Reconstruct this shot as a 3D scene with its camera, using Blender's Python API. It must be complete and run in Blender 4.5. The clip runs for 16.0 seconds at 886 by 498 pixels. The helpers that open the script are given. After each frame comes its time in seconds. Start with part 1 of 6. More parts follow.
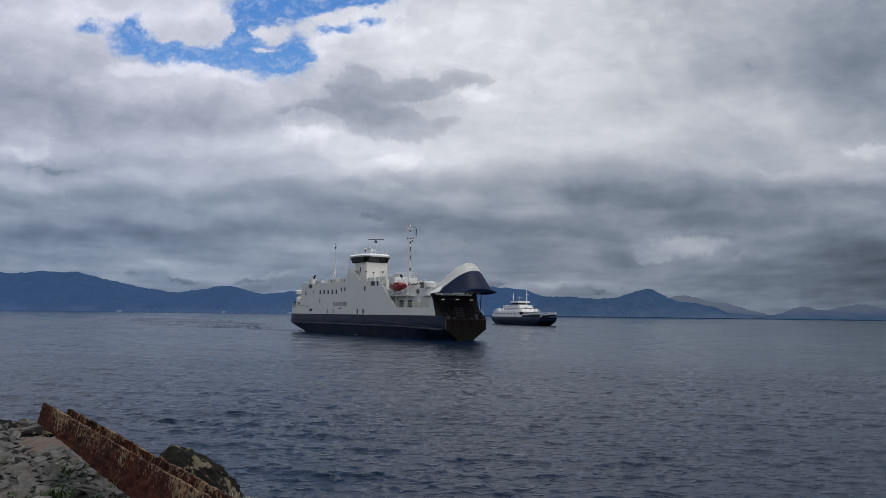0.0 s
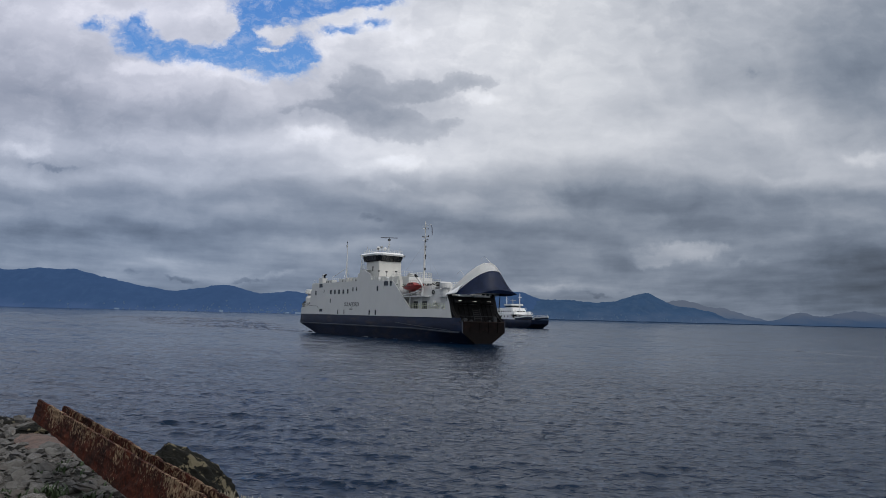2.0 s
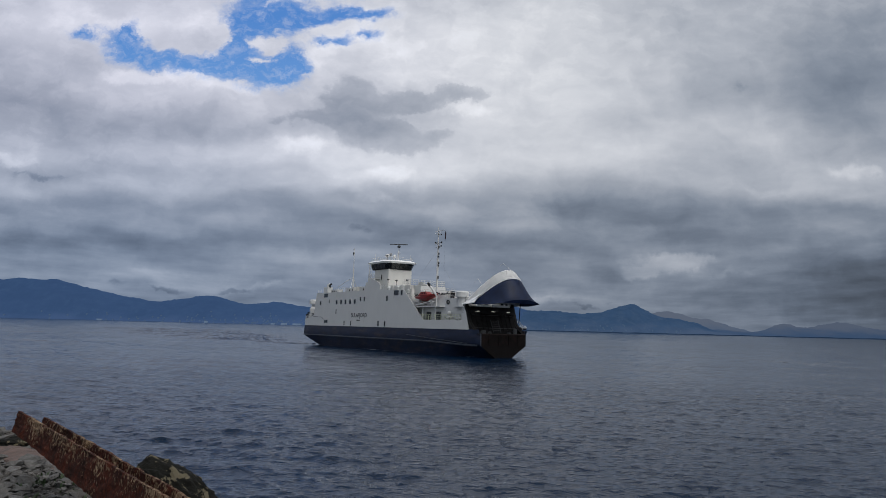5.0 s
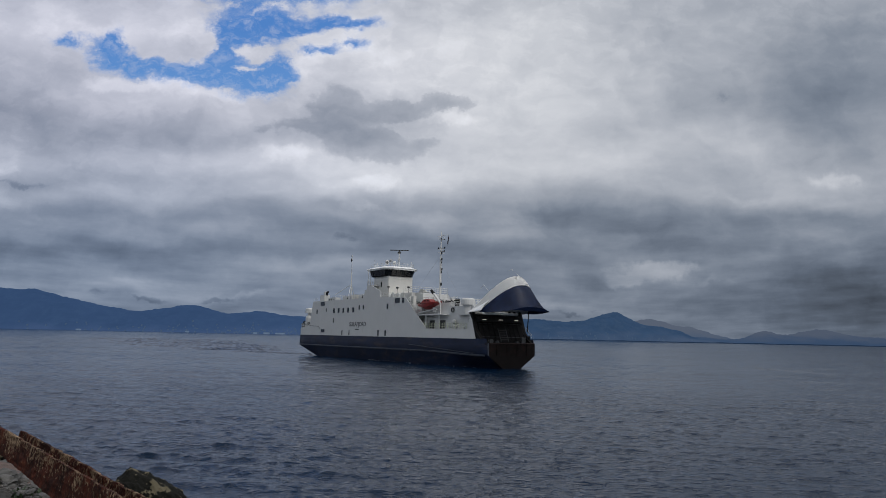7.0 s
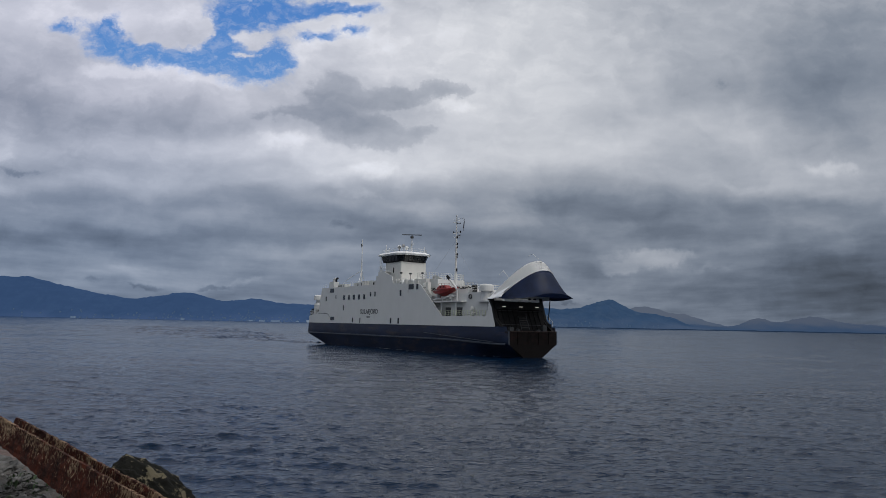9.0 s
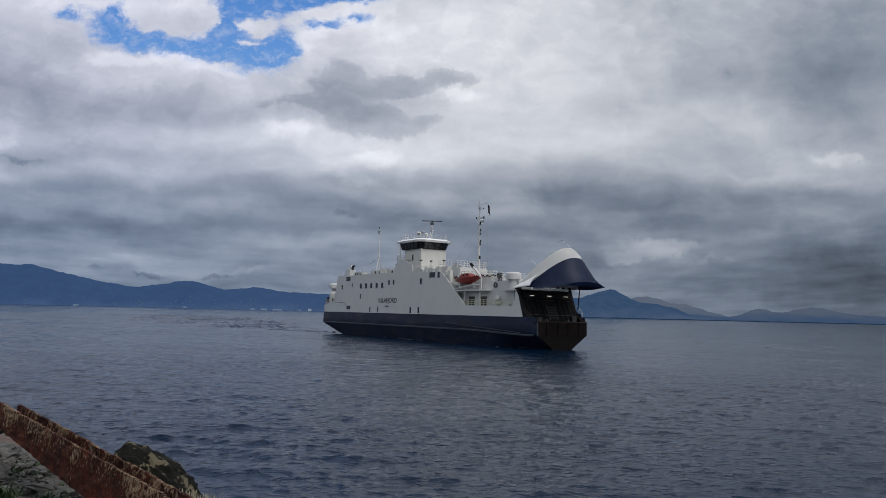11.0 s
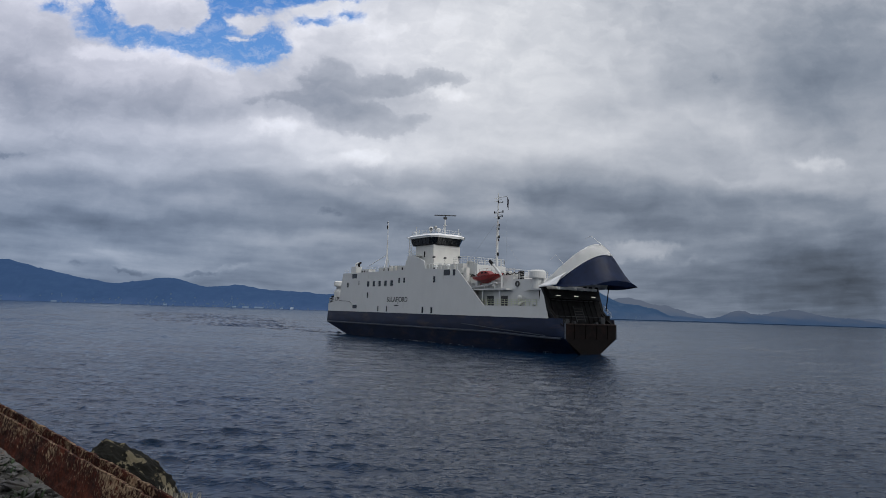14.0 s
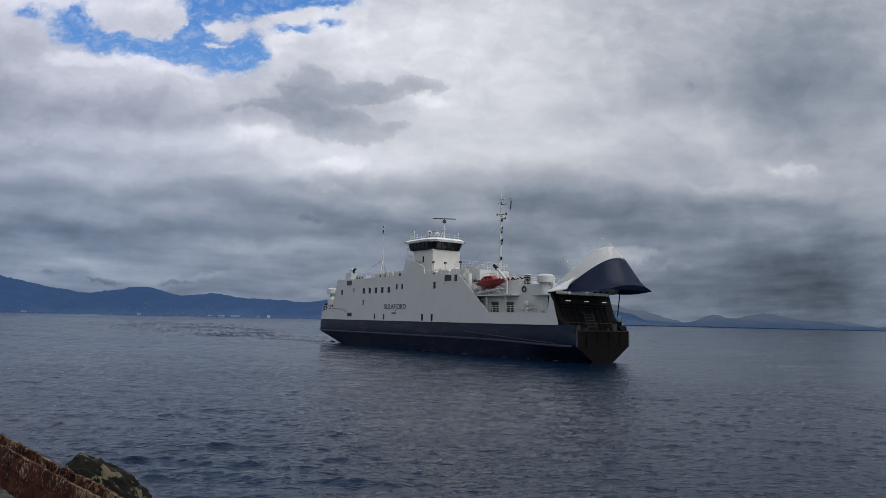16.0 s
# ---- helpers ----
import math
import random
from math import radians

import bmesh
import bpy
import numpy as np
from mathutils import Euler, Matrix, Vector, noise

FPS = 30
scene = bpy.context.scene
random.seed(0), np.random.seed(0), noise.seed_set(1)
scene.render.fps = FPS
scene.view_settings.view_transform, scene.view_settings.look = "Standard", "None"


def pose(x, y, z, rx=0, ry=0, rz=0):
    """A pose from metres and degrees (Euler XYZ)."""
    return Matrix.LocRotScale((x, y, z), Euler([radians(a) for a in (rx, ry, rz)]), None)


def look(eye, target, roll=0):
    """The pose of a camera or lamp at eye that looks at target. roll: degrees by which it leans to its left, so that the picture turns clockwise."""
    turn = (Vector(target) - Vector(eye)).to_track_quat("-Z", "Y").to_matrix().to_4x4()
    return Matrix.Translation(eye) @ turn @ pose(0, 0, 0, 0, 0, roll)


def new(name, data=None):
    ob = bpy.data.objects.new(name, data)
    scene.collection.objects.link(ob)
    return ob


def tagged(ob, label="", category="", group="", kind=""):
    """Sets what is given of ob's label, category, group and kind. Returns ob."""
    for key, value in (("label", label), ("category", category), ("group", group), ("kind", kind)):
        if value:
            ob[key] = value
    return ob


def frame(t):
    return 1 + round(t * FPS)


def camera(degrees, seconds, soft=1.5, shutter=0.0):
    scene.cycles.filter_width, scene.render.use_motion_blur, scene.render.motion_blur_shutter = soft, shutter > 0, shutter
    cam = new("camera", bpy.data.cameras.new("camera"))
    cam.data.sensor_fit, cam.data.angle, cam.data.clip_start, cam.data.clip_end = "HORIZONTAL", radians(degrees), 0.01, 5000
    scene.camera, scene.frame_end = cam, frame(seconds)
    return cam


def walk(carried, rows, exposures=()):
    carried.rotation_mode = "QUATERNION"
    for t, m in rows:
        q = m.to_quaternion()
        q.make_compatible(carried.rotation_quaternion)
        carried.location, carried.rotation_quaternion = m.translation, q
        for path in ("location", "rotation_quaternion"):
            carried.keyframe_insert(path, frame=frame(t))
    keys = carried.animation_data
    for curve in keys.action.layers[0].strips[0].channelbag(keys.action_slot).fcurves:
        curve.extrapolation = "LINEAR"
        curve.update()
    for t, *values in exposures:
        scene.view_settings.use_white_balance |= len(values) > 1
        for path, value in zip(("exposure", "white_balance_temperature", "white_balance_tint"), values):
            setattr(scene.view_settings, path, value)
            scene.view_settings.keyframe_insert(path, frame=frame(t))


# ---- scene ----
# ---- camera ----
EYE = Vector((0.0, 0.0, 6.0))


def eye(yaw, pitch, lean, dx, dy, dz):
    """Camera pose from compass yaw, pitch and lean in degrees and a small sway in metres."""
    y, p = radians(yaw), radians(pitch)
    at = EYE + Vector((dx, dy, dz))
    way = Vector((math.sin(y) * math.cos(p), math.cos(y) * math.cos(p), math.sin(p)))
    return look(at, at + way, lean)


cam = camera(65.75, 16.0, soft=0.85)
walk(cam, [
    (0, eye(0.000, 5.436, 0.704, -0.000, 0.000, 0.000)),
    (0.5, eye(0.166, 5.539, 0.891, 0.011, -0.024, -0.003)),
    (1, eye(0.121, 5.517, 1.185, 0.007, 0.006, -0.000)),
    (1.5, eye(0.152, 5.562, 1.292, -0.003, 0.013, -0.005)),
    (2, eye(0.119, 5.585, 1.424, -0.009, 0.025, -0.005)),
    (2.5, eye(0.093, 5.538, 1.487, -0.010, 0.020, -0.008)),
    (3, eye(0.120, 5.624, 1.509, -0.006, 0.015, -0.010)),
    (3.5, eye(0.322, 5.745, 1.623, 0.003, -0.002, -0.006)),
    (4, eye(0.596, 6.028, 1.584, 0.010, -0.015, -0.007)),
    (6.5, eye(2.255, 7.109, 1.260, 0.014, -0.013, -0.004)),
    (7, eye(2.567, 7.265, 1.192, 0.004, 0.004, 0.002)),
    (7.5, eye(2.787, 7.205, 1.109, 0.007, 0.005, -0.001)),
    (8, eye(2.938, 6.947, 1.170, 0.006, 0.000, 0.002)),
    (8.5, eye(2.997, 6.625, 1.158, 0.013, -0.007, -0.003)),
    (9, eye(2.975, 6.234, 1.163, 0.008, 0.005, -0.003)),
    (11.5, eye(2.846, 5.238, 1.423, 0.011, 0.012, -0.004)),
    (12, eye(2.992, 5.185, 1.599, 0.008, 0.013, -0.003)),
    (12.5, eye(3.239, 5.288, 1.865, 0.011, 0.009, -0.002)),
    (13, eye(3.552, 5.408, 1.944, 0.014, 0.007, -0.007)),
    (13.5, eye(3.904, 5.378, 1.997, 0.008, -0.001, -0.001)),
    (14, eye(4.239, 5.323, 1.854, 0.029, -0.020, -0.003)),
    (14.5, eye(4.661, 5.274, 1.636, 0.027, -0.041, 0.003)),
    (15, eye(5.116, 5.427, 1.488, 0.030, -0.052, 0.012)),
    (15.5, eye(5.612, 5.694, 1.424, 0.034, -0.056, 0.014)),
    (16, eye(6.087, 5.930, 1.303, 0.021, -0.063, 0.023)),
], exposures=[(0.0, 0.0), (4.4, 0.0), (6.2, -0.13), (9.2, -0.13), (11.2, 0.0), (16.0, 0.0)])

# ---- sky, sun ----
SUN_ELEVATION, SUN_AZIMUTH = 55.0, 143.0   # degrees; azimuth clockwise from the view


def link(tree, a, b):
    tree.links.new(a, b)


def node(tree, kind, **props):
    n = tree.nodes.new(kind)
    for k, val in props.items():
        setattr(n, k, val)
    return n


def math_node(tree, op, a, b=None, c=None, clamp=False):
    n = node(tree, "ShaderNodeMath", operation=op, use_clamp=clamp)
    for i, val in enumerate((a, b, c)):
        if val is None:
            continue
        if isinstance(val, (int, float)):
            n.inputs[i].default_value = val
        else:
            link(tree, val, n.inputs[i])
    return n.outputs[0]


def vec_node(tree, op, a, b=None, c=None, out=0):
    n = node(tree, "ShaderNodeVectorMath", operation=op)
    for i, val in enumerate((a, b, c)):
        if val is None:
            continue
        if isinstance(val, (tuple, list, Vector)):
            n.inputs[i].default_value = val
        else:
            link(tree, val, n.inputs[i])
    return n.outputs[out]


def noise_node(tree, vector, scale, detail=4.0, rough=0.55, distort=0.0, kind="Fac"):
    n = node(tree, "ShaderNodeTexNoise")
    n.inputs["Scale"].default_value = scale
    n.inputs["Detail"].default_value = detail
    n.inputs["Roughness"].default_value = rough
    n.inputs["Distortion"].default_value = distort
    if vector is not None:
        link(tree, vector, n.inputs["Vector"])
    return n.outputs[kind]


def ramp_node(tree, fac, stops):
    n = node(tree, "ShaderNodeValToRGB")
    els = n.color_ramp.elements
    while len(els) < len(stops):
        els.new(0.5)
    for el, (pos, col) in zip(els, stops):
        el.position = pos
        el.color = (*col, 1) if isinstance(col, tuple) else (col, col, col, 1)
    link(tree, fac, n.inputs[0])
    return n.outputs[0]


def blob_sum(tree, coord, blobs):
    """Sum of soft oval patches (centre, radii, strength) in a flat map of the sky."""
    total = None
    for u, w, ru, rw, amp in blobs:
        d = vec_node(tree, "MULTIPLY_ADD", coord, (1 / ru, 1 / rw, 0), (-u / ru, -w / rw, 0))
        q = vec_node(tree, "DOT_PRODUCT", d, d, out=1)
        g = math_node(tree, "POWER", 0.5, q)
        total = math_node(tree, "MULTIPLY_ADD", g, amp, 0.0 if total is None else total)
    return total


def step_node(tree, value, lo, hi):
    n = node(tree, "ShaderNodeMapRange", interpolation_type="SMOOTHSTEP")
    n.inputs["From Min"].default_value, n.inputs["From Max"].default_value = lo, hi
    link(tree, value, n.inputs["Value"])
    return n.outputs[0]


world = bpy.data.worlds.new("overcast_sky")
scene.world = world
world.use_nodes = True
wt = world.node_tree
wt.nodes.clear()
sky = node(wt, "ShaderNodeTexSky", sky_type="NISHITA", sun_disc=False)
sky.sun_elevation, sky.sun_rotation = radians(SUN_ELEVATION), radians(SUN_AZIMUTH)
clear_sky = node(wt, "ShaderNodeBackground")
clear_sky.inputs["Strength"].default_value = 0.1
link(wt, sky.outputs[0], clear_sky.inputs["Color"])
wdir = node(wt, "ShaderNodeTexCoord").outputs["Generated"]
wn = noise_node(wt, wdir, 2.2, 6, 0.55, 0.4)
cloud_colour = ramp_node(wt, wn, [(0.3, (0.38, 0.43, 0.52)), (0.7, (0.77, 0.82, 0.89))])
cloud_sky = node(wt, "ShaderNodeBackground")
link(wt, cloud_colour, cloud_sky.inputs["Color"])
cloud_sky.inputs["Strength"].default_value = 0.72
wmix = node(wt, "ShaderNodeMixShader")
link(wt, step_node(wt, wn, 0.36, 0.50), wmix.inputs[0])
link(wt, clear_sky.outputs[0], wmix.inputs[1])
link(wt, cloud_sky.outputs[0], wmix.inputs[2])
wout = node(wt, "ShaderNodeOutputWorld")
link(wt, wmix.outputs[0], wout.inputs[0])

sun = new("sun", bpy.data.lights.new("sun", "SUN"))
sun.data.energy, sun.data.angle, sun.data.color = 1.6, radians(40), (1.0, 0.96, 0.9)
sa, se = radians(SUN_AZIMUTH), radians(SUN_ELEVATION)
sun.matrix_world = look((0, 0, 60), Vector((0, 0, 60)) - Vector((math.sin(sa) * math.cos(se), math.cos(sa) * math.cos(se), math.sin(se))))

# soft patches of the cloud cover: (across, up, half-width, half-height, strength) as slopes seen from the shore
BRIGHT = [
    (0.095, 0.423, 0.196, 0.080, 0.13), (0.180, 0.310, 0.169, 0.061, 0.1), (-0.128, 0.447, 0.086, 0.054, 0.09),
    (-0.157, 0.259, 0.126, 0.026, 0.15), (-0.038, 0.226, 0.109, 0.022, 0.12), (0.062, 0.249, 0.101, 0.022, 0.06),
    (-0.388, 0.342, 0.110, 0.026, 0.11), (-0.269, 0.331, 0.076, 0.019, 0.06), (-0.573, 0.454, 0.137, 0.027, 0.09),
    (-0.643, 0.231, 0.059, 0.014, 0.1), (-0.606, 0.189, 0.100, 0.010, 0.06), (-0.381, 0.196, 0.184, 0.014, 0.07),
    (-0.399, 0.062, 0.140, 0.012, 0.09), (-0.524, 0.085, 0.116, 0.013, 0.04), (0.154, 0.046, 0.091, 0.007, 0.08),
    (0.616, 0.247, 0.076, 0.029, 0.09), (0.515, 0.220, 0.092, 0.010, 0.05), (0.538, 0.161, 0.100, 0.010, 0.04),
    (0.501, 0.314, 0.068, 0.035, 0.05), (0.012, 0.172, 0.108, 0.010, 0.08), (0.369, 0.096, 0.091, 0.015, 0.05),
    (-0.393, 0.452, 0.077, 0.045, 0.05), (0.138, 0.152, 0.058, 0.008, 0.05), (0.247, 0.268, 0.135, 0.026, 0.05),
    (-0.341, 0.244, 0.134, 0.022, 0.06), (-0.287, 0.143, 0.166, 0.013, 0.05), (-0.186, 0.102, 0.133, 0.017, 0.05),
    (-0.070, 0.095, 0.099, 0.013, 0.04), (-0.155, 0.212, 0.100, 0.015, 0.04)]
DARK = [
    (0.632, 0.403, 0.111, 0.071, 0.15), (0.460, 0.366, 0.076, 0.039, 0.06), (0.612, 0.333, 0.059, 0.044, 0.06),
    (-0.615, 0.326, 0.169, 0.035, 0.05), (-0.528, 0.280, 0.143, 0.019, 0.05), (-0.326, 0.291, 0.067, 0.014, 0.04),
    (0.329, 0.176, 0.167, 0.019, 0.1), (0.371, 0.159, 0.075, 0.013, 0.06), (0.096, 0.122, 0.183, 0.012, 0.07),
    (0.204, 0.090, 0.116, 0.010, 0.05), (-0.302, 0.117, 0.199, 0.012, 0.05), (-0.543, 0.114, 0.141, 0.013, 0.05),
    (-0.121, 0.149, 0.075, 0.010, 0.08), (-0.020, 0.138, 0.083, 0.008, 0.06), (-0.188, 0.190, 0.058, 0.008, 0.04),
    (0.593, 0.095, 0.141, 0.050, 0.08), (0.509, 0.053, 0.165, 0.020, 0.04), (-0.446, 0.166, 0.183, 0.008, 0.02),
    (0.556, 0.195, 0.092, 0.010, 0.04), (0.429, 0.139, 0.100, 0.008, 0.05), (-0.582, 0.207, 0.050, 0.007, 0.03),
    (-0.599, 0.089, 0.132, 0.022, 0.04), (-0.415, 0.381, 0.043, 0.011, 0), (0.229, 0.191, 0.075, 0.010, 0.05),
    (0.549, 0.037, 0.132, 0.020, 0.05), (0.668, 0.619, 0.287, 0.139, 0.14), (0.724, 0.072, 0.091, 0.075, 0.1),
    (0.660, 0.104, 0.075, 0.042, 0.03)]
LIGHT = [
    (0.336, 0.100, 0.041, 0.011, 1), (0.386, 0.107, 0.030, 0.008, 0.9), (0.303, 0.087, 0.033, 0.007, 0.7),
    (0.452, 0.087, 0.041, 0.007, 0.5), (-0.234, 0.052, 0.033, 0.007, 0.7), (-0.634, 0.227, 0.050, 0.010, 0.7),
    (0.633, 0.252, 0.050, 0.010, 0.7), (0.481, 0.220, 0.050, 0.007, 0.5), (-0.191, 0.267, 0.067, 0.012, 0.8),
    (-0.072, 0.221, 0.067, 0.012, 0.7), (-0.465, 0.363, 0.051, 0.011, 0.8), (-0.389, 0.366, 0.042, 0.011, 0.8),
    (-0.312, 0.348, 0.051, 0.009, 0.7), (-0.177, 0.393, 0.034, 0.032, 0.7), (-0.084, 0.421, 0.051, 0.044, 0.5),
    (0.045, 0.330, 0.034, 0.009, 0.9), (0.146, 0.169, 0.050, 0.007, 0.5), (0.162, 0.044, 0.049, 0.007, 0.6),
    (-0.080, 0.187, 0.042, 0.008, 0.7), (0.010, 0.378, 0.043, 0.009, 0.5), (-0.367, 0.444, 0.043, 0.032, 0.6),
    (-0.547, 0.450, 0.086, 0.014, 0.5)]
GREY_CLOUD = [
    (-0.135, 0.346, 0.029, 0.026, 1), (-0.116, 0.307, 0.047, 0.030, 0.9), (-0.057, 0.333, 0.042, 0.016, 0.8),
    (-0.015, 0.350, 0.042, 0.010, 0.9), (0.036, 0.350, 0.029, 0.010, 1), (-0.073, 0.286, 0.039, 0.019, 0.8),
    (-0.035, 0.265, 0.037, 0.015, 0.8), (0.011, 0.287, 0.025, 0.012, 0.6), (-0.209, 0.310, 0.034, 0.010, 0.7),
    (-0.251, 0.301, 0.022, 0.007, 0.4), (-0.283, 0.048, 0.028, 0.006, 0.75), (-0.390, 0.046, 0.036, 0.005, 0.6),
    (-0.464, 0.048, 0.025, 0.006, 0.4), (0.228, 0.039, 0.021, 0.004, 0.6), (0.255, 0.048, 0.015, 0.003, 0.6),
    (0.071, 0.047, 0.025, 0.005, 0.6), (-0.582, 0.207, 0.050, 0.006, 0.6), (-0.302, 0.322, 0.020, 0.014, 0.4),
    (0.461, 0.375, 0.034, 0.018, 0.4), (-0.120, 0.140, 0.050, 0.007, 0.5)]
GREY_CUT = [
    (0.002, 0.310, 0.047, 0.008, 0.9), (-0.083, 0.366, 0.014, 0.005, 0.4), (-0.082, 0.316, 0.017, 0.007, 0.3)]
BLUE = [
    (-0.472, 0.411, 0.029, 0.016, 1), (-0.416, 0.392, 0.043, 0.015, 1.1), (-0.339, 0.381, 0.046, 0.016, 1.2),
    (-0.270, 0.373, 0.042, 0.018, 1.2), (-0.239, 0.391, 0.026, 0.023, 1.05), (-0.299, 0.445, 0.034, 0.030, 1.2),
    (-0.243, 0.460, 0.033, 0.020, 1.2), (-0.145, 0.472, 0.055, 0.009, 1.1), (-0.163, 0.429, 0.026, 0.008, 0.95),
    (-0.117, 0.443, 0.024, 0.009, 0.95), (-0.533, 0.431, 0.026, 0.009, 0.9), (-0.469, 0.432, 0.015, 0.016, 0.9),
    (-0.314, 0.406, 0.022, 0.021, 1.1), (-0.211, 0.391, 0.015, 0.018, 0.8), (-0.196, 0.455, 0.026, 0.009, 0.6),
    (-0.250, 0.535, 0.112, 0.036, 1.1), (-0.429, 0.660, 0.209, 0.084, 1.1)]
PUFF = [
    (-0.274, 0.417, 0.027, 0.010, 1.2), (-0.271, 0.392, 0.024, 0.004, 1), (-0.362, 0.428, 0.029, 0.021, 0.8),
    (-0.405, 0.429, 0.034, 0.021, 0.6), (-0.162, 0.449, 0.043, 0.007, 0.4), (-0.332, 0.431, 0.012, 0.014, 0.5)]


def cloud_material():
    m = bpy.data.materials.new("cloud_cover")
    m.use_nodes = True
    t = m.node_tree
    t.nodes.clear()
    pos = node(t, "ShaderNodeTexCoord").outputs["Object"]
    rel = vec_node(t, "SUBTRACT", pos, tuple(EYE))
    sep = node(t, "ShaderNodeSeparateXYZ")
    link(t, rel, sep.inputs[0])
    u = math_node(t, "DIVIDE", sep.outputs[0], sep.outputs[1])
    w = math_node(t, "DIVIDE", sep.outputs[2], sep.outputs[1])
    com = node(t, "ShaderNodeCombineXYZ")
    link(t, u, com.inputs[0])
    link(t, w, com.inputs[1])
    flat = com.outputs[0]
    # map of the cloud base seen in perspective, for streaks that crowd towards the horizon
    den = math_node(t, "ADD", w, 0.16)
    com2 = node(t, "ShaderNodeCombineXYZ")
    link(t, math_node(t, "DIVIDE", u, den), com2.inputs[0])
    link(t, math_node(t, "DIVIDE", 0.55, den), com2.inputs[1])
    base = com2.outputs[0]
    # billowing of the outlines
    big = vec_node(t, "SUBTRACT", noise_node(t, flat, 9, 2, 0.5, kind="Color"), (0.5, 0.5, 0.5))
    fine = vec_node(t, "SUBTRACT", noise_node(t, flat, 30, 7, 0.62, kind="Color"), (0.5, 0.5, 0.5))
    warp = vec_node(t, "MULTIPLY_ADD", big, (0.05, 0.03, 0), flat)
    warp = vec_node(t, "MULTIPLY_ADD", fine, (0.050, 0.036, 0), warp)
    soft = vec_node(t, "MULTIPLY_ADD", big, (0.10, 0.05, 0), flat)
    soft = vec_node(t, "MULTIPLY_ADD", fine, (0.045, 0.018, 0), soft)
    height = ramp_node(t, w, [(0.0, 0.49), (0.05, 0.535), (0.10, 0.55), (0.17, 0.595), (0.24, 0.68), (0.34, 0.70), (0.48, 0.74), (0.7, 0.82), (0.95, 0.80)])
    level = math_node(t, "ADD", height, blob_sum(t, soft, BRIGHT))
    level = math_node(t, "SUBTRACT", level, blob_sum(t, soft, DARK))
    # rolls of the cloud base, in long streaks low down, and soft lumps higher up
    rolls = noise_node(t, vec_node(t, "MULTIPLY", base, (0.55, 1.0, 1.0)), 2.6, 7, 0.55)
    streak = noise_node(t, vec_node(t, "MULTIPLY", base, (0.45, 1.0, 1.0)), 6.5, 4, 0.5)
    lumps = noise_node(t, vec_node(t, "MULTIPLY", soft, (1.0, 1.6, 1.0)), 11, 7, 0.56)
    level = math_node(t, "ADD", level, math_node(t, "MULTIPLY_ADD", rolls, 0.11, -0.05))
    level = math_node(t, "ADD", level, math_node(t, "MULTIPLY_ADD", streak, 0.15, -0.075))
    level = math_node(t, "ADD", level, math_node(t, "MULTIPLY_ADD", lumps, 0.19, -0.095))
    tufts = math_node(t, "MULTIPLY", step_node(t, noise_node(t, vec_node(t, "MULTIPLY", warp, (1.0, 1.7, 1.0)), 19, 7, 0.6), 0.42, 0.66), step_node(t, math_node(t, "SUBTRACT", w, math_node(t, "MULTIPLY", u, 0.25)), 0.16, 0.42))
    level = math_node(t, "ADD", level, math_node(t, "MULTIPLY_ADD", tufts, 0.035, -0.015))
    puffs = noise_node(t, vec_node(t, "MULTIPLY", flat, (1.0, 1.35, 1.0)), 28, 7, 0.6)
    grey = math_node(t, "SUBTRACT", blob_sum(t, warp, GREY_CLOUD), blob_sum(t, warp, GREY_CUT))
    grey = math_node(t, "ADD", grey, math_node(t, "MULTIPLY_ADD", puffs, 1.15, -0.575))
    level = math_node(t, "MULTIPLY_ADD", step_node(t, grey, 0.34, 0.68), -0.060, level)
    level = math_node(t, "MULTIPLY_ADD", step_node(t, grey, 0.2, 1.4), -0.055, level)
    pale = math_node(t, "ADD", blob_sum(t, warp, LIGHT), math_node(t, "MULTIPLY_ADD", puffs, 0.9, -0.45))
    level = math_node(t, "MULTIPLY_ADD", step_node(t, pale, 0.20, 0.95), 0.080, level)
    wisps = noise_node(t, vec_node(t, "MULTIPLY", warp, (1.0, 1.5, 1.0)), 45, 8, 0.68)
    open_sky = blob_sum(t, warp, BLUE)
    hole = math_node(t, "SUBTRACT", open_sky, blob_sum(t, warp, PUFF))
    fray = math_node(t, "MULTIPLY", math_node(t, "ADD", math_node(t, "MULTIPLY_ADD", puffs, 1.8, -0.9), math_node(t, "MULTIPLY_ADD", wisps, 1.8, -0.9)), math_node(t, "MULTIPLY", open_sky, 1.6, clamp=True))
    hole = math_node(t, "ADD", hole, fray)
    hole = math_node(t, "MULTIPLY", step_node(t, hole, 0.12, 1.0), math_node(t, "MULTIPLY_ADD", step_node(t, wisps, 0.44, 0.70), -0.30, 0.98))
    # cloud edges next to the opening catch the light
    level = math_node(t, "MULTIPLY_ADD", math_node(t, "MULTIPLY", open_sky, 0.07), 1.0, level)
    level = math_node(t, "MAXIMUM", level, 0.3)
    linear = math_node(t, "POWER", level, 2.2)
    tint = ramp_node(t, level, [(0.42, (0.80, 0.99, 1.32)), (0.52, (0.84, 0.995, 1.26)), (0.64, (0.905, 0.995, 1.16)), (0.76, (0.945, 0.995, 1.10)), (0.88, (0.975, 1.0, 1.06))])
    grey_col = vec_node(t, "SCALE", tint)
    link(t, linear, grey_col.node.inputs["Scale"])
    # the cover is faintly blue-mauve to the west and plain grey to the east
    mauve = node(t, "ShaderNodeMix", data_type="RGBA")
    link(t, step_node(t, u, -0.50, 0.20), mauve.inputs[0])
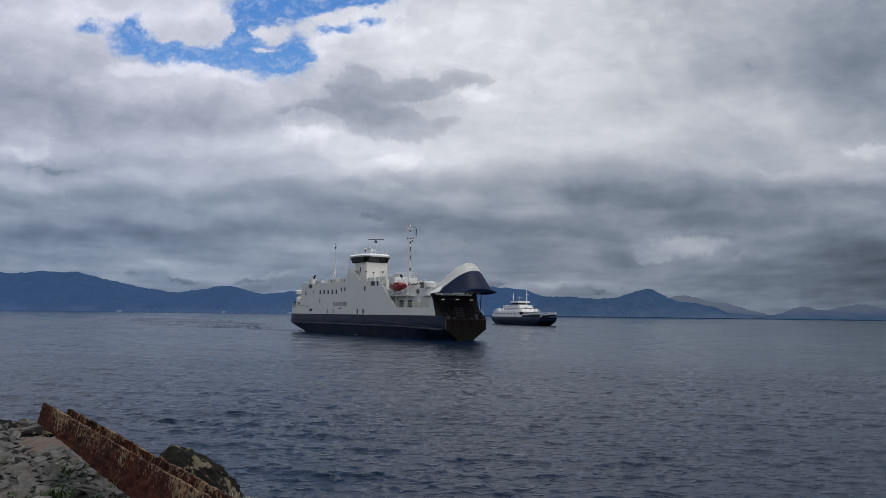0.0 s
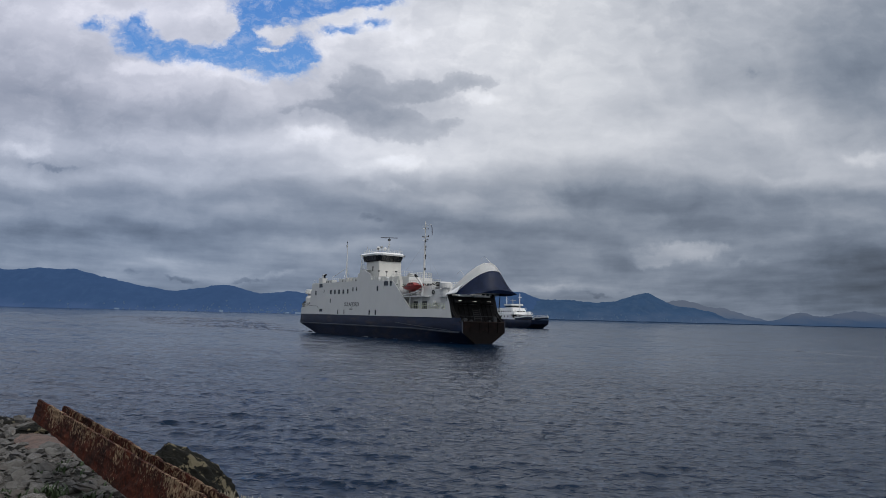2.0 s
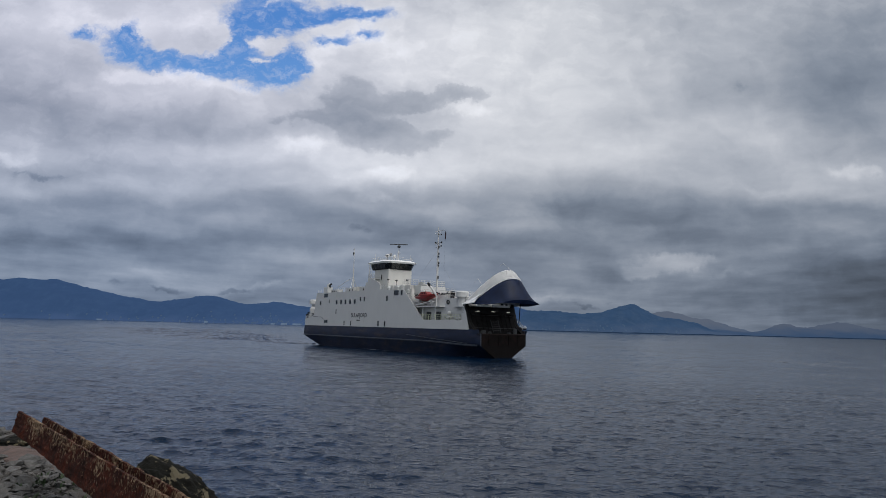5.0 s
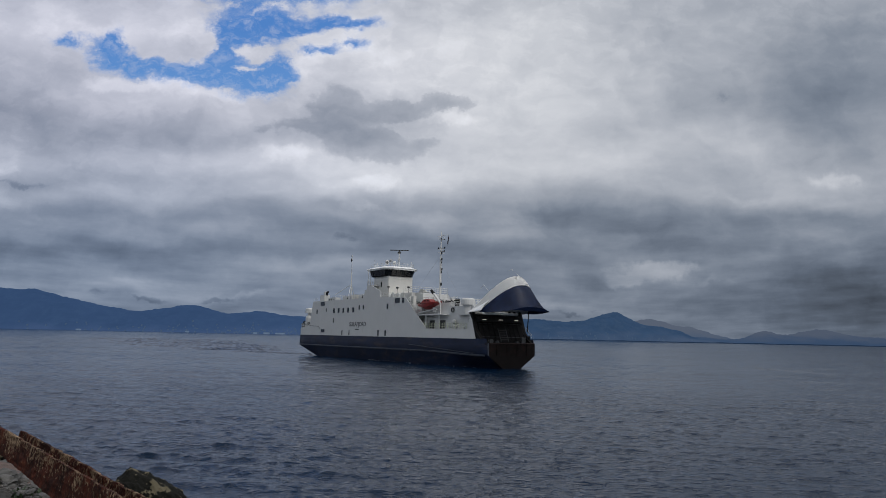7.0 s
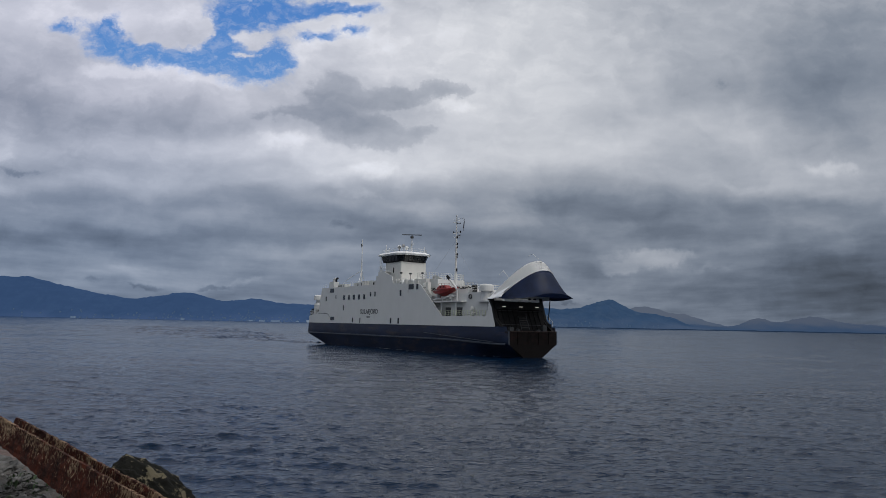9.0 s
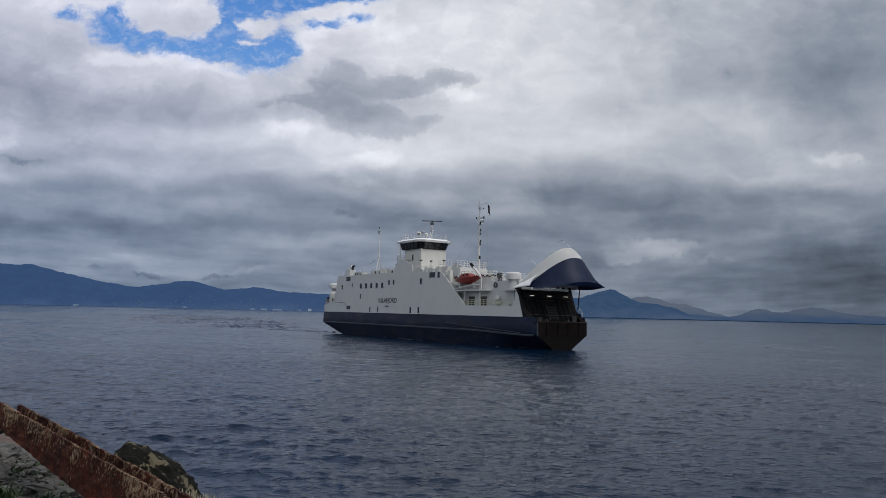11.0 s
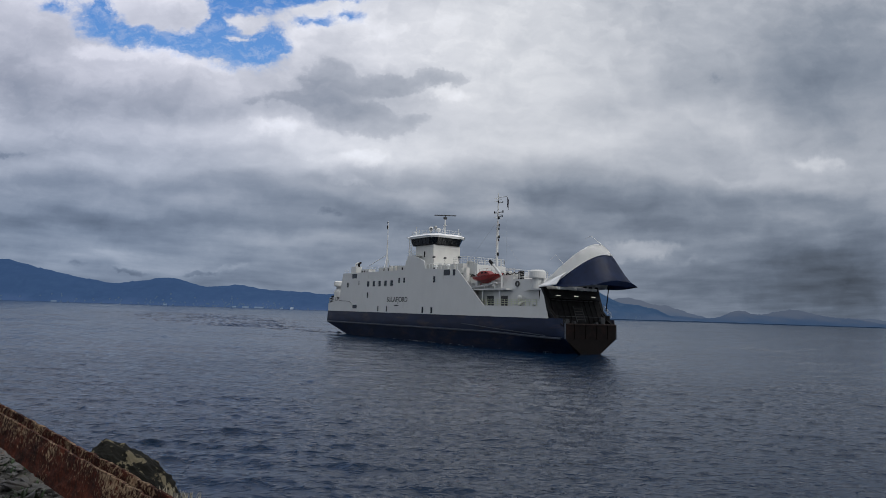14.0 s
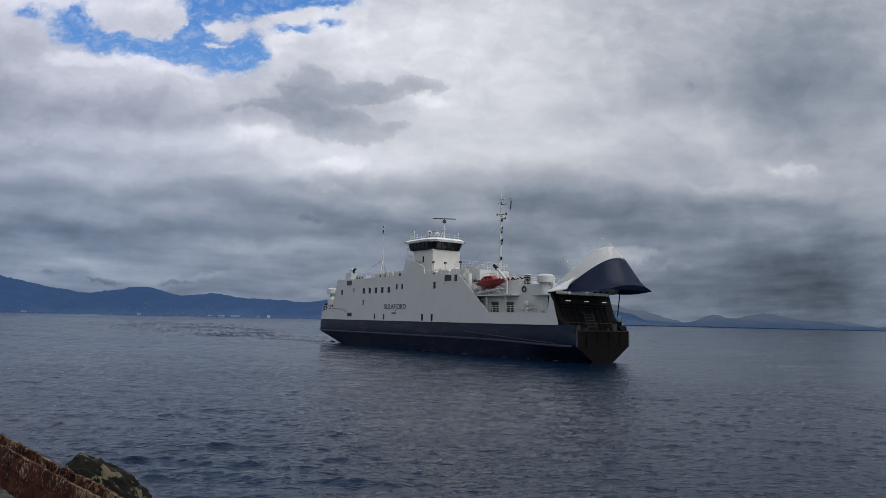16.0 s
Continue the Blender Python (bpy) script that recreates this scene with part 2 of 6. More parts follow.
    link(t, ramp_node(t, w, [(0.10, (0.92, 0.985, 1.08)), (0.32, (0.985, 0.98, 1.06))]), mauve.inputs[6])
    mauve.inputs[7].default_value = (1.0, 1.0, 1.0, 1)
    grey_col = vec_node(t, "MULTIPLY", grey_col, mauve.outputs[2])
    mixc = node(t, "ShaderNodeMix", data_type="RGBA")
    link(t, hole, mixc.inputs[0])
    link(t, grey_col, mixc.inputs[6])
    deep = ramp_node(t, w, [(0.30, (0.15, 0.34, 0.70)), (0.46, (0.075, 0.235, 0.61))])
    link(t, deep, mixc.inputs[7])
    em = node(t, "ShaderNodeEmission")
    link(t, mixc.outputs[2], em.inputs[0])
    out = node(t, "ShaderNodeOutputMaterial")
    link(t, em.outputs[0], out.inputs[0])
    return m


# ---- materials ----
def surface(name, colour, rough=0.6, metal=0.0, vary=0.25, scale=3.0, bump=0.0, bump_scale=20.0, stain=None, stain_scale=0.6, stain_amount=0.3, per_piece=0.0, stretch=(1, 1, 1), gloss=0.5, haze_glow=None, crisp=False, mist=None):
    """Painted or raw surface with variation at two scales, optional stains, fine relief, and haze and mist added as
    glow.
    """
    m = bpy.data.materials.new(name)
    m.use_nodes = True
    t = m.node_tree
    b = t.nodes["Principled BSDF"]
    pos = node(t, "ShaderNodeTexCoord").outputs["Object"]
    pos = vec_node(t, "MULTIPLY", pos, stretch)
    a = noise_node(t, pos, scale, 6, 0.6)
    lo = tuple(c * (1 - vary) for c in colour)
    hi = tuple(min(1.0, c * (1 + vary)) for c in colour)
    col = ramp_node(t, a, [(0.3, lo), (0.7, hi)])
    if stain:
        low = 0.62 - stain_amount * 0.4
        f = step_node(t, noise_node(t, pos, stain_scale, 8, 0.65, 0.3), low, low + 0.035 if crisp else 0.72)
        mx = node(t, "ShaderNodeMix", data_type="RGBA")
        link(t, f, mx.inputs[0])
        link(t, col, mx.inputs[6])
        mx.inputs[7].default_value = (*stain, 1)
        col = mx.outputs[2]
    if per_piece:
        r = node(t, "ShaderNodeObjectInfo").outputs["Random"]
        col = vec_node(t, "SCALE", col)
        link(t, math_node(t, "MULTIPLY_ADD", r, per_piece, 1 - per_piece / 2), col.node.inputs["Scale"])
    link(t, col, b.inputs["Base Color"])
    rr = math_node(t, "MULTIPLY_ADD", noise_node(t, pos, scale * 4, 4, 0.6), 0.2, rough - 0.1, clamp=True)
    link(t, rr, b.inputs["Roughness"])
    b.inputs["Metallic"].default_value = metal
    b.inputs["Specular IOR Level"].default_value = gloss
    # haze of the distance, put into the surface as a faint glow
    if haze_glow:
        b.inputs["Emission Color"].default_value = (*haze_glow, 1)
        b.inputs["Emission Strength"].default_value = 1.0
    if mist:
        # painted mist, a glow mixed in: (height where it begins, height where it hides the slope, colour)
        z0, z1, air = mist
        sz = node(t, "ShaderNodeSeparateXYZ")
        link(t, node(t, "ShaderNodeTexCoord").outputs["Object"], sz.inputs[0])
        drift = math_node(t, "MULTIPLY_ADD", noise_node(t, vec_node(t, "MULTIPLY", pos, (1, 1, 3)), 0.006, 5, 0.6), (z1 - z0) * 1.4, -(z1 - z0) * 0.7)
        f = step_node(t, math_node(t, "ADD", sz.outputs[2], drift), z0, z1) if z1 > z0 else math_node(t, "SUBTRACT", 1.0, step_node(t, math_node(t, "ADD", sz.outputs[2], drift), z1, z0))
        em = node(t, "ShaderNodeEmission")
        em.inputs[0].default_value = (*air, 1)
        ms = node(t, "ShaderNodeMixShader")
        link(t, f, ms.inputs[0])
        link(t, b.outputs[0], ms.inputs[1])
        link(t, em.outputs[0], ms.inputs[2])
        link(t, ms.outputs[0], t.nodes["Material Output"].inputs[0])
    if bump:
        bn = node(t, "ShaderNodeBump")
        bn.inputs["Strength"].default_value = bump
        bn.inputs["Distance"].default_value = 0.6 / bump_scale
        link(t, noise_node(t, pos, bump_scale, 6, 0.65), bn.inputs["Height"])
        link(t, bn.outputs[0], b.inputs["Normal"])
    return m


def rust_material():
    """Flaking rust: dark pits, red scale and pale flakes that crowd along the upper edge."""
    m = bpy.data.materials.new("flaking_rust")
    m.use_nodes = True
    t = m.node_tree
    b = t.nodes["Principled BSDF"]
    pos = node(t, "ShaderNodeTexCoord").outputs["Object"]
    p = vec_node(t, "MULTIPLY", pos, (1.2, 1.0, 0.75))
    coarse = noise_node(t, p, 5.5, 5, 0.62, 0.4)
    fine = noise_node(t, p, 42, 5, 0.68, 0.4)
    col = ramp_node(t, math_node(t, "MULTIPLY_ADD", fine, 0.5, math_node(t, "MULTIPLY", coarse, 0.5)), [(0.36, (0.008, 0.004, 0.003)), (0.47, (0.036, 0.010, 0.006)), (0.57, (0.085, 0.020, 0.010)), (0.70, (0.13, 0.038, 0.018))])
    sep = node(t, "ShaderNodeSeparateXYZ")
    link(t, pos, sep.inputs[0])
    edge = step_node(t, sep.outputs[2], -0.12, 0.13)
    fl = noise_node(t, p, 34, 5, 0.66, 0.5)
    big = noise_node(t, p, 2.6, 3, 0.5)
    lift = math_node(t, "ADD", math_node(t, "MULTIPLY", edge, 0.20), math_node(t, "MULTIPLY_ADD", big, 0.62, -0.42))
    lift = math_node(t, "MULTIPLY_ADD", step_node(t, sep.outputs[0], 0.12, 0.45), 0.08, lift)
    flake = step_node(t, math_node(t, "ADD", fl, lift), 0.63, 0.72)
    mx = node(t, "ShaderNodeMix", data_type="RGBA")
    link(t, flake, mx.inputs[0])
    link(t, col, mx.inputs[6])
    tan = ramp_node(t, fine, [(0.38, (0.11, 0.055, 0.03)), (0.62, (0.42, 0.30, 0.19))])
    link(t, tan, mx.inputs[7])
    link(t, mx.outputs[2], b.inputs["Base Color"])
    b.inputs["Roughness"].default_value = 0.9
    b.inputs["Specular IOR Level"].default_value = 0.2
    bn = node(t, "ShaderNodeBump")
    bn.inputs["Strength"].default_value = 1.0
    bn.inputs["Distance"].default_value = 0.02
    link(t, math_node(t, "MULTIPLY_ADD", flake, 0.6, fine), bn.inputs["Height"])
    link(t, bn.outputs[0], b.inputs["Normal"])
    return m


def glow(name, colour, strength):
    m = bpy.data.materials.new(name)
    m.use_nodes = True
    b = m.node_tree.nodes["Principled BSDF"]
    b.inputs["Base Color"].default_value = (*colour, 1)
    b.inputs["Emission Color"].default_value = (*colour, 1)
    b.inputs["Emission Strength"].default_value = strength
    return m


def water_material(name):
    """Wind-rippled water: fine ripples over the waves of the sheet, averaged into roughness far out."""
    m = bpy.data.materials.new(name)
    m.use_nodes = True
    t = m.node_tree
    b = t.nodes["Principled BSDF"]
    b.inputs["Base Color"].default_value = (0.001, 0.012, 0.034, 1)
    b.inputs["IOR"].default_value = 1.333
    pos = node(t, "ShaderNodeTexCoord").outputs["Object"]
    sep = node(t, "ShaderNodeSeparateXYZ")
    link(t, pos, sep.inputs[0])
    out_far = step_node(t, sep.outputs[1], 40.0, 420.0)
    link(t, math_node(t, "MULTIPLY_ADD", out_far, 0.06, 0.05), b.inputs["Roughness"])
    wave = step_node(t, noise_node(t, vec_node(t, "MULTIPLY", pos, (0.50, 1.0, 1)), 2.8, 3, 0.55), 0.46, 0.74)
    ripple = noise_node(t, vec_node(t, "MULTIPLY", pos, (0.60, 1.0, 1)), 6.5, 4, 0.6)
    patches = step_node(t, noise_node(t, vec_node(t, "MULTIPLY", pos, (0.30, 1.0, 1)), 0.022, 4, 0.6), 0.36, 0.66)
    amp = math_node(t, "MULTIPLY_ADD", patches, 0.65, 0.60)
    amp = math_node(t, "MULTIPLY", amp, math_node(t, "MULTIPLY_ADD", step_node(t, sep.outputs[1], 30.0, 150.0), -0.5, 1.0))
    amp = math_node(t, "MULTIPLY", amp, math_node(t, "MULTIPLY_ADD", step_node(t, sep.outputs[0], -12.0, 30.0), -0.30, 1.0))
    h = math_node(t, "MULTIPLY", math_node(t, "MULTIPLY", wave, amp), 0.10)
    h = math_node(t, "MULTIPLY_ADD", math_node(t, "MULTIPLY", ripple, amp), 0.07, h)
    bn = node(t, "ShaderNodeBump")
    bn.inputs["Strength"].default_value = 1.0
    bn.inputs["Distance"].default_value = 0.8
    link(t, h, bn.inputs["Height"])
    link(t, bn.outputs[0], b.inputs["Normal"])
    return m


WATER = water_material("fjord_water")
CLOUDS = cloud_material()
WHITE = surface("white_ship_paint", (0.60, 0.60, 0.585), 0.5, vary=0.035, scale=0.5, stain=(0.52, 0.50, 0.47), stain_scale=0.4, stain_amount=0.05, stretch=(1, 1, 0.45))
# lighter copy of the ship's white, with stronger sunlight put into the colour
WHITE_LIT = surface("lit_white_paint", (0.80, 0.80, 0.79), 0.45, vary=0.04, scale=0.5)
CREAM = surface("cream_ship_paint", (0.62, 0.61, 0.575), 0.5, vary=0.05, scale=0.8)
NAVY = surface("navy_hull_paint", (0.007, 0.013, 0.032), 0.55, vary=0.35, scale=0.5, stain=(0.035, 0.03, 0.035), stain_scale=0.35, stain_amount=0.3, stretch=(0.5, 0.5, 1.5), gloss=0.12)
# lightest white: extra light on visor and bridge roof put into the colour
VISOR_WHITE = surface("toplit_white_paint", (0.87, 0.87, 0.86), 0.4, vary=0.03, scale=0.5)
VISOR_NAVY = surface("navy_visor_paint", (0.011, 0.025, 0.080), 0.5, vary=0.3, scale=0.6)
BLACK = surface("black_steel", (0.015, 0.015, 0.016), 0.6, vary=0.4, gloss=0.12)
DECK = surface("grey_green_deck_paint", (0.10, 0.13, 0.12), 0.75, vary=0.2)
RAMP = surface("rusty_ramp_steel", (0.007, 0.005, 0.005), 0.75, vary=0.5, scale=0.9, stain=(0.017, 0.008, 0.007), stain_scale=0.8, stain_amount=0.4, bump=0.2, bump_scale=6, gloss=0.12)
GLASS = surface("dark_window_glass", (0.012, 0.014, 0.016), 0.08, vary=0.3)
STRAKE = surface("worn_navy_strake", (0.035, 0.045, 0.065), 0.5, vary=0.3, scale=0.8)
RAMP_DARK = surface("black_brown_bow_paint", (0.006, 0.0045, 0.0045), 0.7, vary=0.4, scale=0.9, gloss=0.12)
HATCH = surface("scuffed_grey_steel", (0.040, 0.037, 0.035), 0.6, vary=0.45, scale=1.5, stain=(0.05, 0.028, 0.02), stain_scale=1.2, stain_amount=0.4)
RUST_STEEL = surface("rust_red_steel", (0.018, 0.008, 0.006), 0.8, vary=0.6, scale=1.5)
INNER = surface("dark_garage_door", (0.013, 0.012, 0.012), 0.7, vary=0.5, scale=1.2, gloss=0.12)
GREY_DARK = surface("dark_grey_steel", (0.05, 0.052, 0.055), 0.55, 0.2, vary=0.3)
ORANGE_DARK = surface("dark_red_rubber", (0.12, 0.02, 0.018), 0.6, vary=0.2)
FLAG = surface("dark_flag_cloth", (0.03, 0.02, 0.03), 0.8, vary=0.5, scale=2.5)
ORANGE = surface("red_orange_boat_shell", (0.33, 0.035, 0.03), 0.4, vary=0.12)
RAIL = surface("pale_yellow_green_rail_paint", (0.55, 0.58, 0.42), 0.5, vary=0.1)
GREY = surface("grey_steel", (0.30, 0.31, 0.32), 0.5, 0.3, vary=0.2)
LAMP = glow("deck_lamp_glow", (1.0, 0.96, 0.86), 0.45)
# far slopes and shoreline: blue haze and mist put in as glow
FOREST = surface("far_forest_slope", (0.05, 0.07, 0.10), 0.95, vary=0.2, scale=0.010, stain=(0.065, 0.09, 0.115), stain_scale=0.02, stain_amount=0.35, gloss=0.0, haze_glow=(0.026, 0.057, 0.132), mist=(42, -40, (0.062, 0.105, 0.215)))
FOREST_PEAK = surface("far_peak_slope", (0.045, 0.07, 0.10), 0.95, vary=0.35, scale=0.012, stain=(0.085, 0.105, 0.12), stain_scale=0.02, stain_amount=0.4, gloss=0.0, haze_glow=(0.024, 0.052, 0.108), mist=(60, -40, (0.072, 0.105, 0.175)))
FOREST_FAR = surface("farther_forest_slope", (0.045, 0.07, 0.10), 0.95, vary=0.1, scale=0.006, gloss=0.0, haze_glow=(0.036, 0.064, 0.122), mist=(0, 70, (0.084, 0.107, 0.156)))
FOREST_FARTHEST = surface("farthest_slope", (0.04, 0.06, 0.08), 0.95, vary=0.05, scale=0.006, gloss=0.0, haze_glow=(0.062, 0.090, 0.145), mist=(0, 75, (0.102, 0.126, 0.176)))
SHORE_STRIP = surface("dark_far_shoreline", (0.02, 0.03, 0.045), 0.95, vary=0.3, scale=0.03, gloss=0.0, haze_glow=(0.012, 0.026, 0.055))
SLAB = surface("pinkish_flat_stone", (0.125, 0.083, 0.067), 0.85, vary=0.4, scale=7, stain=(0.07, 0.06, 0.055), stain_scale=5, stain_amount=0.3, bump=0.8, bump_scale=15)
WEED = surface("green_weed_leaf", (0.032, 0.055, 0.02), 0.7, vary=0.4, scale=9)
STRAW = surface("dry_grass", (0.30, 0.27, 0.2), 0.8, vary=0.3, scale=9)
FOAM = surface("sea_foam", (0.55, 0.58, 0.6), 0.8, vary=0.2)
LETTER = surface("dark_lettering", (0.03, 0.03, 0.035), 0.5, vary=0.2)
RUST = rust_material()
STONE = surface("grey_rubble_stone", (0.185, 0.178, 0.168), 0.85, vary=0.5, scale=9, stain=(0.11, 0.092, 0.076), stain_scale=3, stain_amount=0.5, bump=0.9, bump_scale=26, per_piece=0.9)
BOULDER = surface("lichen_boulder", (0.009, 0.009, 0.007), 0.9, vary=0.5, scale=4, stain=(0.15, 0.13, 0.085), stain_scale=6.5, stain_amount=0.20, bump=1.0, bump_scale=9, gloss=0.2, crisp=True)
SOIL = surface("dark_soil", (0.045, 0.042, 0.037), 0.95, vary=0.5, scale=5, bump=0.8, bump_scale=14)
# far buildings: paint plus an added blue glow for haze and brightness
HOUSE_BRIGHT = surface("white_shore_building", (0.30, 0.35, 0.42), 0.8, vary=0.1, gloss=0.0, haze_glow=(0.07, 0.105, 0.155))
HOUSE_WHITE = surface("hazy_white_house_paint", (0.8, 0.8, 0.8), 0.8, vary=0.05, gloss=0.0, haze_glow=(0.07, 0.1, 0.14))
HOUSE = surface("hazy_house_paint", (0.10, 0.13, 0.16), 0.8, vary=0.4, gloss=0.0, haze_glow=(0.045, 0.075, 0.125))


# ---- building helpers ----
def mesh_of(name, bm, material, smooth=False):
    me = bpy.data.meshes.new(name)
    bmesh.ops.recalc_face_normals(bm, faces=bm.faces[:])
    bm.to_mesh(me)
    bm.free()
    for mt in material if isinstance(material, (list, tuple)) else (material,):
        me.materials.append(mt)
    if smooth:
        for p in me.polygons:
            p.use_smooth = True
    return me


def part(name, bm, material, parent=None, label="", smooth=False):
    ob = new(name, mesh_of(name, bm, material, smooth))
    if parent:
        ob.parent = parent
    if label:
        ob["label"] = label
    return ob


def box(bm, x0, x1, y0, y1, z0, z1, bevel=0.0):
    r = bmesh.ops.create_cube(bm, size=1.0, matrix=Matrix.Translation(((x0 + x1) / 2, (y0 + y1) / 2, (z0 + z1) / 2)) @ Matrix.Diagonal((x1 - x0, y1 - y0, z1 - z0, 1)))
    if bevel:
        es = list({e for v in r["verts"] for e in v.link_edges})
        bmesh.ops.bevel(bm, geom=es, offset=bevel, segments=2, affect="EDGES")
    return bm


def rod(bm, a, b, r, r2=None, n=8):
    a, b = Vector(a), Vector(b)
    q = (b - a).to_track_quat("Z", "Y").to_matrix().to_4x4()
    bmesh.ops.create_cone(bm, cap_ends=True, segments=n, radius1=r, radius2=r if r2 is None else r2, depth=(b - a).length, matrix=Matrix.Translation((a + b) / 2) @ q)
    return bm


def ball(bm, c, r, sx=1, sy=1, sz=1, n=12):
    bmesh.ops.create_uvsphere(bm, u_segments=n, v_segments=max(6, n // 2), radius=r, matrix=Matrix.Translation(c) @ Matrix.Diagonal((sx, sy, sz, 1)))
    return bm


def prism(bm, pts, y0, y1):
    """Solid from an outline of (x, z) points between two y values."""
    a = [bm.verts.new((x, y0, z)) for x, z in pts]
    b = [bm.verts.new((x, y1, z)) for x, z in pts]
    bm.faces.new(a)
    bm.faces.new(b[::-1])
    for i in range(len(pts)):
        j = (i + 1) % len(pts)
        bm.faces.new((a[i], b[i], b[j], a[j]))
    return bm


def plate(bm, rows, thick=None):
    """Grid of points joined by faces; thick is an offset vector that makes it solid."""
    def grid(rr):
        return [[bm.verts.new(p) for p in r] for r in rr]
    g = grid(rows)
    n, k = len(rows), len(rows[0])
    for i in range(n - 1):
        for j in range(k - 1):
            bm.faces.new((g[i][j], g[i + 1][j], g[i + 1][j + 1], g[i][j + 1]))
    if thick is not None:
        th = Vector(thick)
        h = grid([[Vector(p) + th for p in r] for r in rows])
        for i in range(n - 1):
            for j in range(k - 1):
                bm.faces.new((h[i][j], h[i][j + 1], h[i + 1][j + 1], h[i + 1][j]))
        ring = [(0, j) for j in range(k)] + [(i, k - 1) for i in range(1, n)] + [(n - 1, j) for j in range(k - 2, -1, -1)] + [(i, 0) for i in range(n - 2, 0, -1)]
        for (a, b), (c, d) in zip(ring, ring[1:] + ring[:1]):
            bm.faces.new((g[a][b], g[c][d], h[c][d], h[a][b]))
    return bm


def empty(name, m=None):
    ob = new(name)
    ob.empty_display_size = 0.5
    if m is not None:
        ob.matrix_basis = m
    return ob


def rail(bm, pts, height=1.05, gap=1.6, bars=3, r=0.03):
    """Posts and bars along a line of points."""
    for a, b in zip(pts, pts[1:]):
        a, b = Vector(a), Vector(b)
        n = max(1, round((b - a).length / gap))
        for i in range(n + 1):
            p = a.lerp(b, i / n)
            rod(bm, p, p + Vector((0, 0, height)), r, n=5)
        for k in range(1, bars + 1):
            up = Vector((0, 0, height * k / bars))
            rod(bm, a + up, b + up, r * 0.8, n=5)
    return bm


B = bmesh.new


def lerp(a, b, k):
    return a + (b - a) * k


def ease(x, a, b):
    k = min(1, max(0, (x - a) / (b - a)))
    return k * k * (3 - 2 * k)


# ---- water, distance ----
SLOPE = 0.064  # steepness of the waves in each octave of length


def build_water():
    """One sheet to the horizon; its near part carries real waves with sharpened crests, finest by the shore."""
    ys, step = [14.0], 0.09
    while ys[-1] < 3150:
        ys.append(ys[-1] + step)
        step *= 1.0028 if ys[-1] < 400 else 1.022
    ys = np.array(ys)
    tans = np.tan(np.radians(np.linspace(-45, 48, 640)))
    dy = np.gradient(ys)
    X, Y = ys[:, None] * tans[None, :], np.repeat(ys[:, None], len(tans), 1)
    dx = np.abs(ys * np.gradient(tans)[320])
    rng = np.random.RandomState(7)
    gust = 0.97 + 0.14 * np.sin(X * 0.045 + 0.4 * np.sin(Y * 0.06)) * np.sin(Y * 0.10 + 1.3) + 0.12 * np.sin(X * 0.11 - Y * 0.17) * np.sin(X * 0.05 + Y * 0.31)
    gust *= (1.12 - 0.22 * np.clip((X + 12) / 45, 0, 1)) * (1.42 - 0.47 * np.clip((Y - 28) / 50, 0, 1) - 0.30 * np.clip((Y - 60) / 90, 0, 1))
    Z, SX, SY = np.zeros_like(X), np.zeros_like(X), np.zeros_like(X)
    for lam0, count, spread, power in ((0.30, 44, 0.44, 1.5), (0.60, 48, 0.36, 1.40), (1.2, 38, 0.32, 0.80), (2.4, 26, 0.30, 0.70), (4.8, 14, 0.30, 0.6), (9.6, 10, 0.3, 0.6), (19, 10, 0.3, 0.6), (38, 10, 0.3, 0.6), (76, 10, 0.3, 0.6)):
        for i in range(count):
            lam = lam0 * 2 ** rng.uniform(0, 1)
            ang = radians(-100) + rng.normal(0, spread)
            kx, ky = 2 * math.pi / lam * math.cos(ang), 2 * math.pi / lam * math.sin(ang)
            keep = np.clip(2 * math.pi / max(1e-6, abs(ky)) / (2.4 * dy) - 0.5, 0, 1) * np.clip(2 * math.pi / max(1e-6, abs(kx)) / (2.4 * dx) - 0.5, 0, 1)
            if lam0 > 4:
                keep = keep * np.clip((ys - 10 * lam0) / (20 * lam0), 0, 1)
            rows = np.nonzero(keep)[0]
            if len(rows) == 0:
                continue
            top = rows[-1] + 1
            amp = (SLOPE * power * lam / (2 * math.pi) * math.sqrt(2 / count)) * keep[:top, None]
            phase = kx * X[:top] + ky * Y[:top] + rng.uniform(0, 6.28)
            Z[:top] += amp * np.sin(phase)
            swing = 1.1 * amp * np.cos(phase)
            SX[:top] += math.cos(ang) * swing
            SY[:top] += math.sin(ang) * swing
    edge = np.clip((3150 - Y) / 300, 0, 1) * np.clip((Y - 14) / 3, 0, 1) * np.clip((tans[-1] - np.abs(tans)) / 0.1, 0, 1)[None, :]
    gust *= edge
    # fronts lean towards the shore
    X, Y, Z = X + SX * gust, Y + SY * gust - 0.5 * Z * gust, Z * gust
    ny, nx = X.shape
    verts = np.stack([X, Y, Z], -1).reshape(-1, 3)
    idx = np.arange(ny * nx).reshape(ny, nx)
    faces = np.stack([idx[:-1, :-1], idx[:-1, 1:], idx[1:, 1:], idx[1:, :-1]], -1).reshape(-1, 4).tolist()
    # flat sheet round the waves, out to the horizon
    n = len(verts)
    verts = verts.tolist() + [(-4800, -3500, 0), (4800, -3500, 0), (4800, 4800, 0), (-4800, 4800, 0)]
    sides = idx[0, :].tolist(), idx[:, -1].tolist(), idx[-1, ::-1].tolist(), idx[::-1, 0].tolist()
    for k, side in enumerate(sides):
        a, b = n + k, n + (k + 1) % 4
        for p, q in zip(side, side[1:]):
            faces.append((p, a, q))
        faces.append((side[-1], a, b))
    me = bpy.data.meshes.new("water")
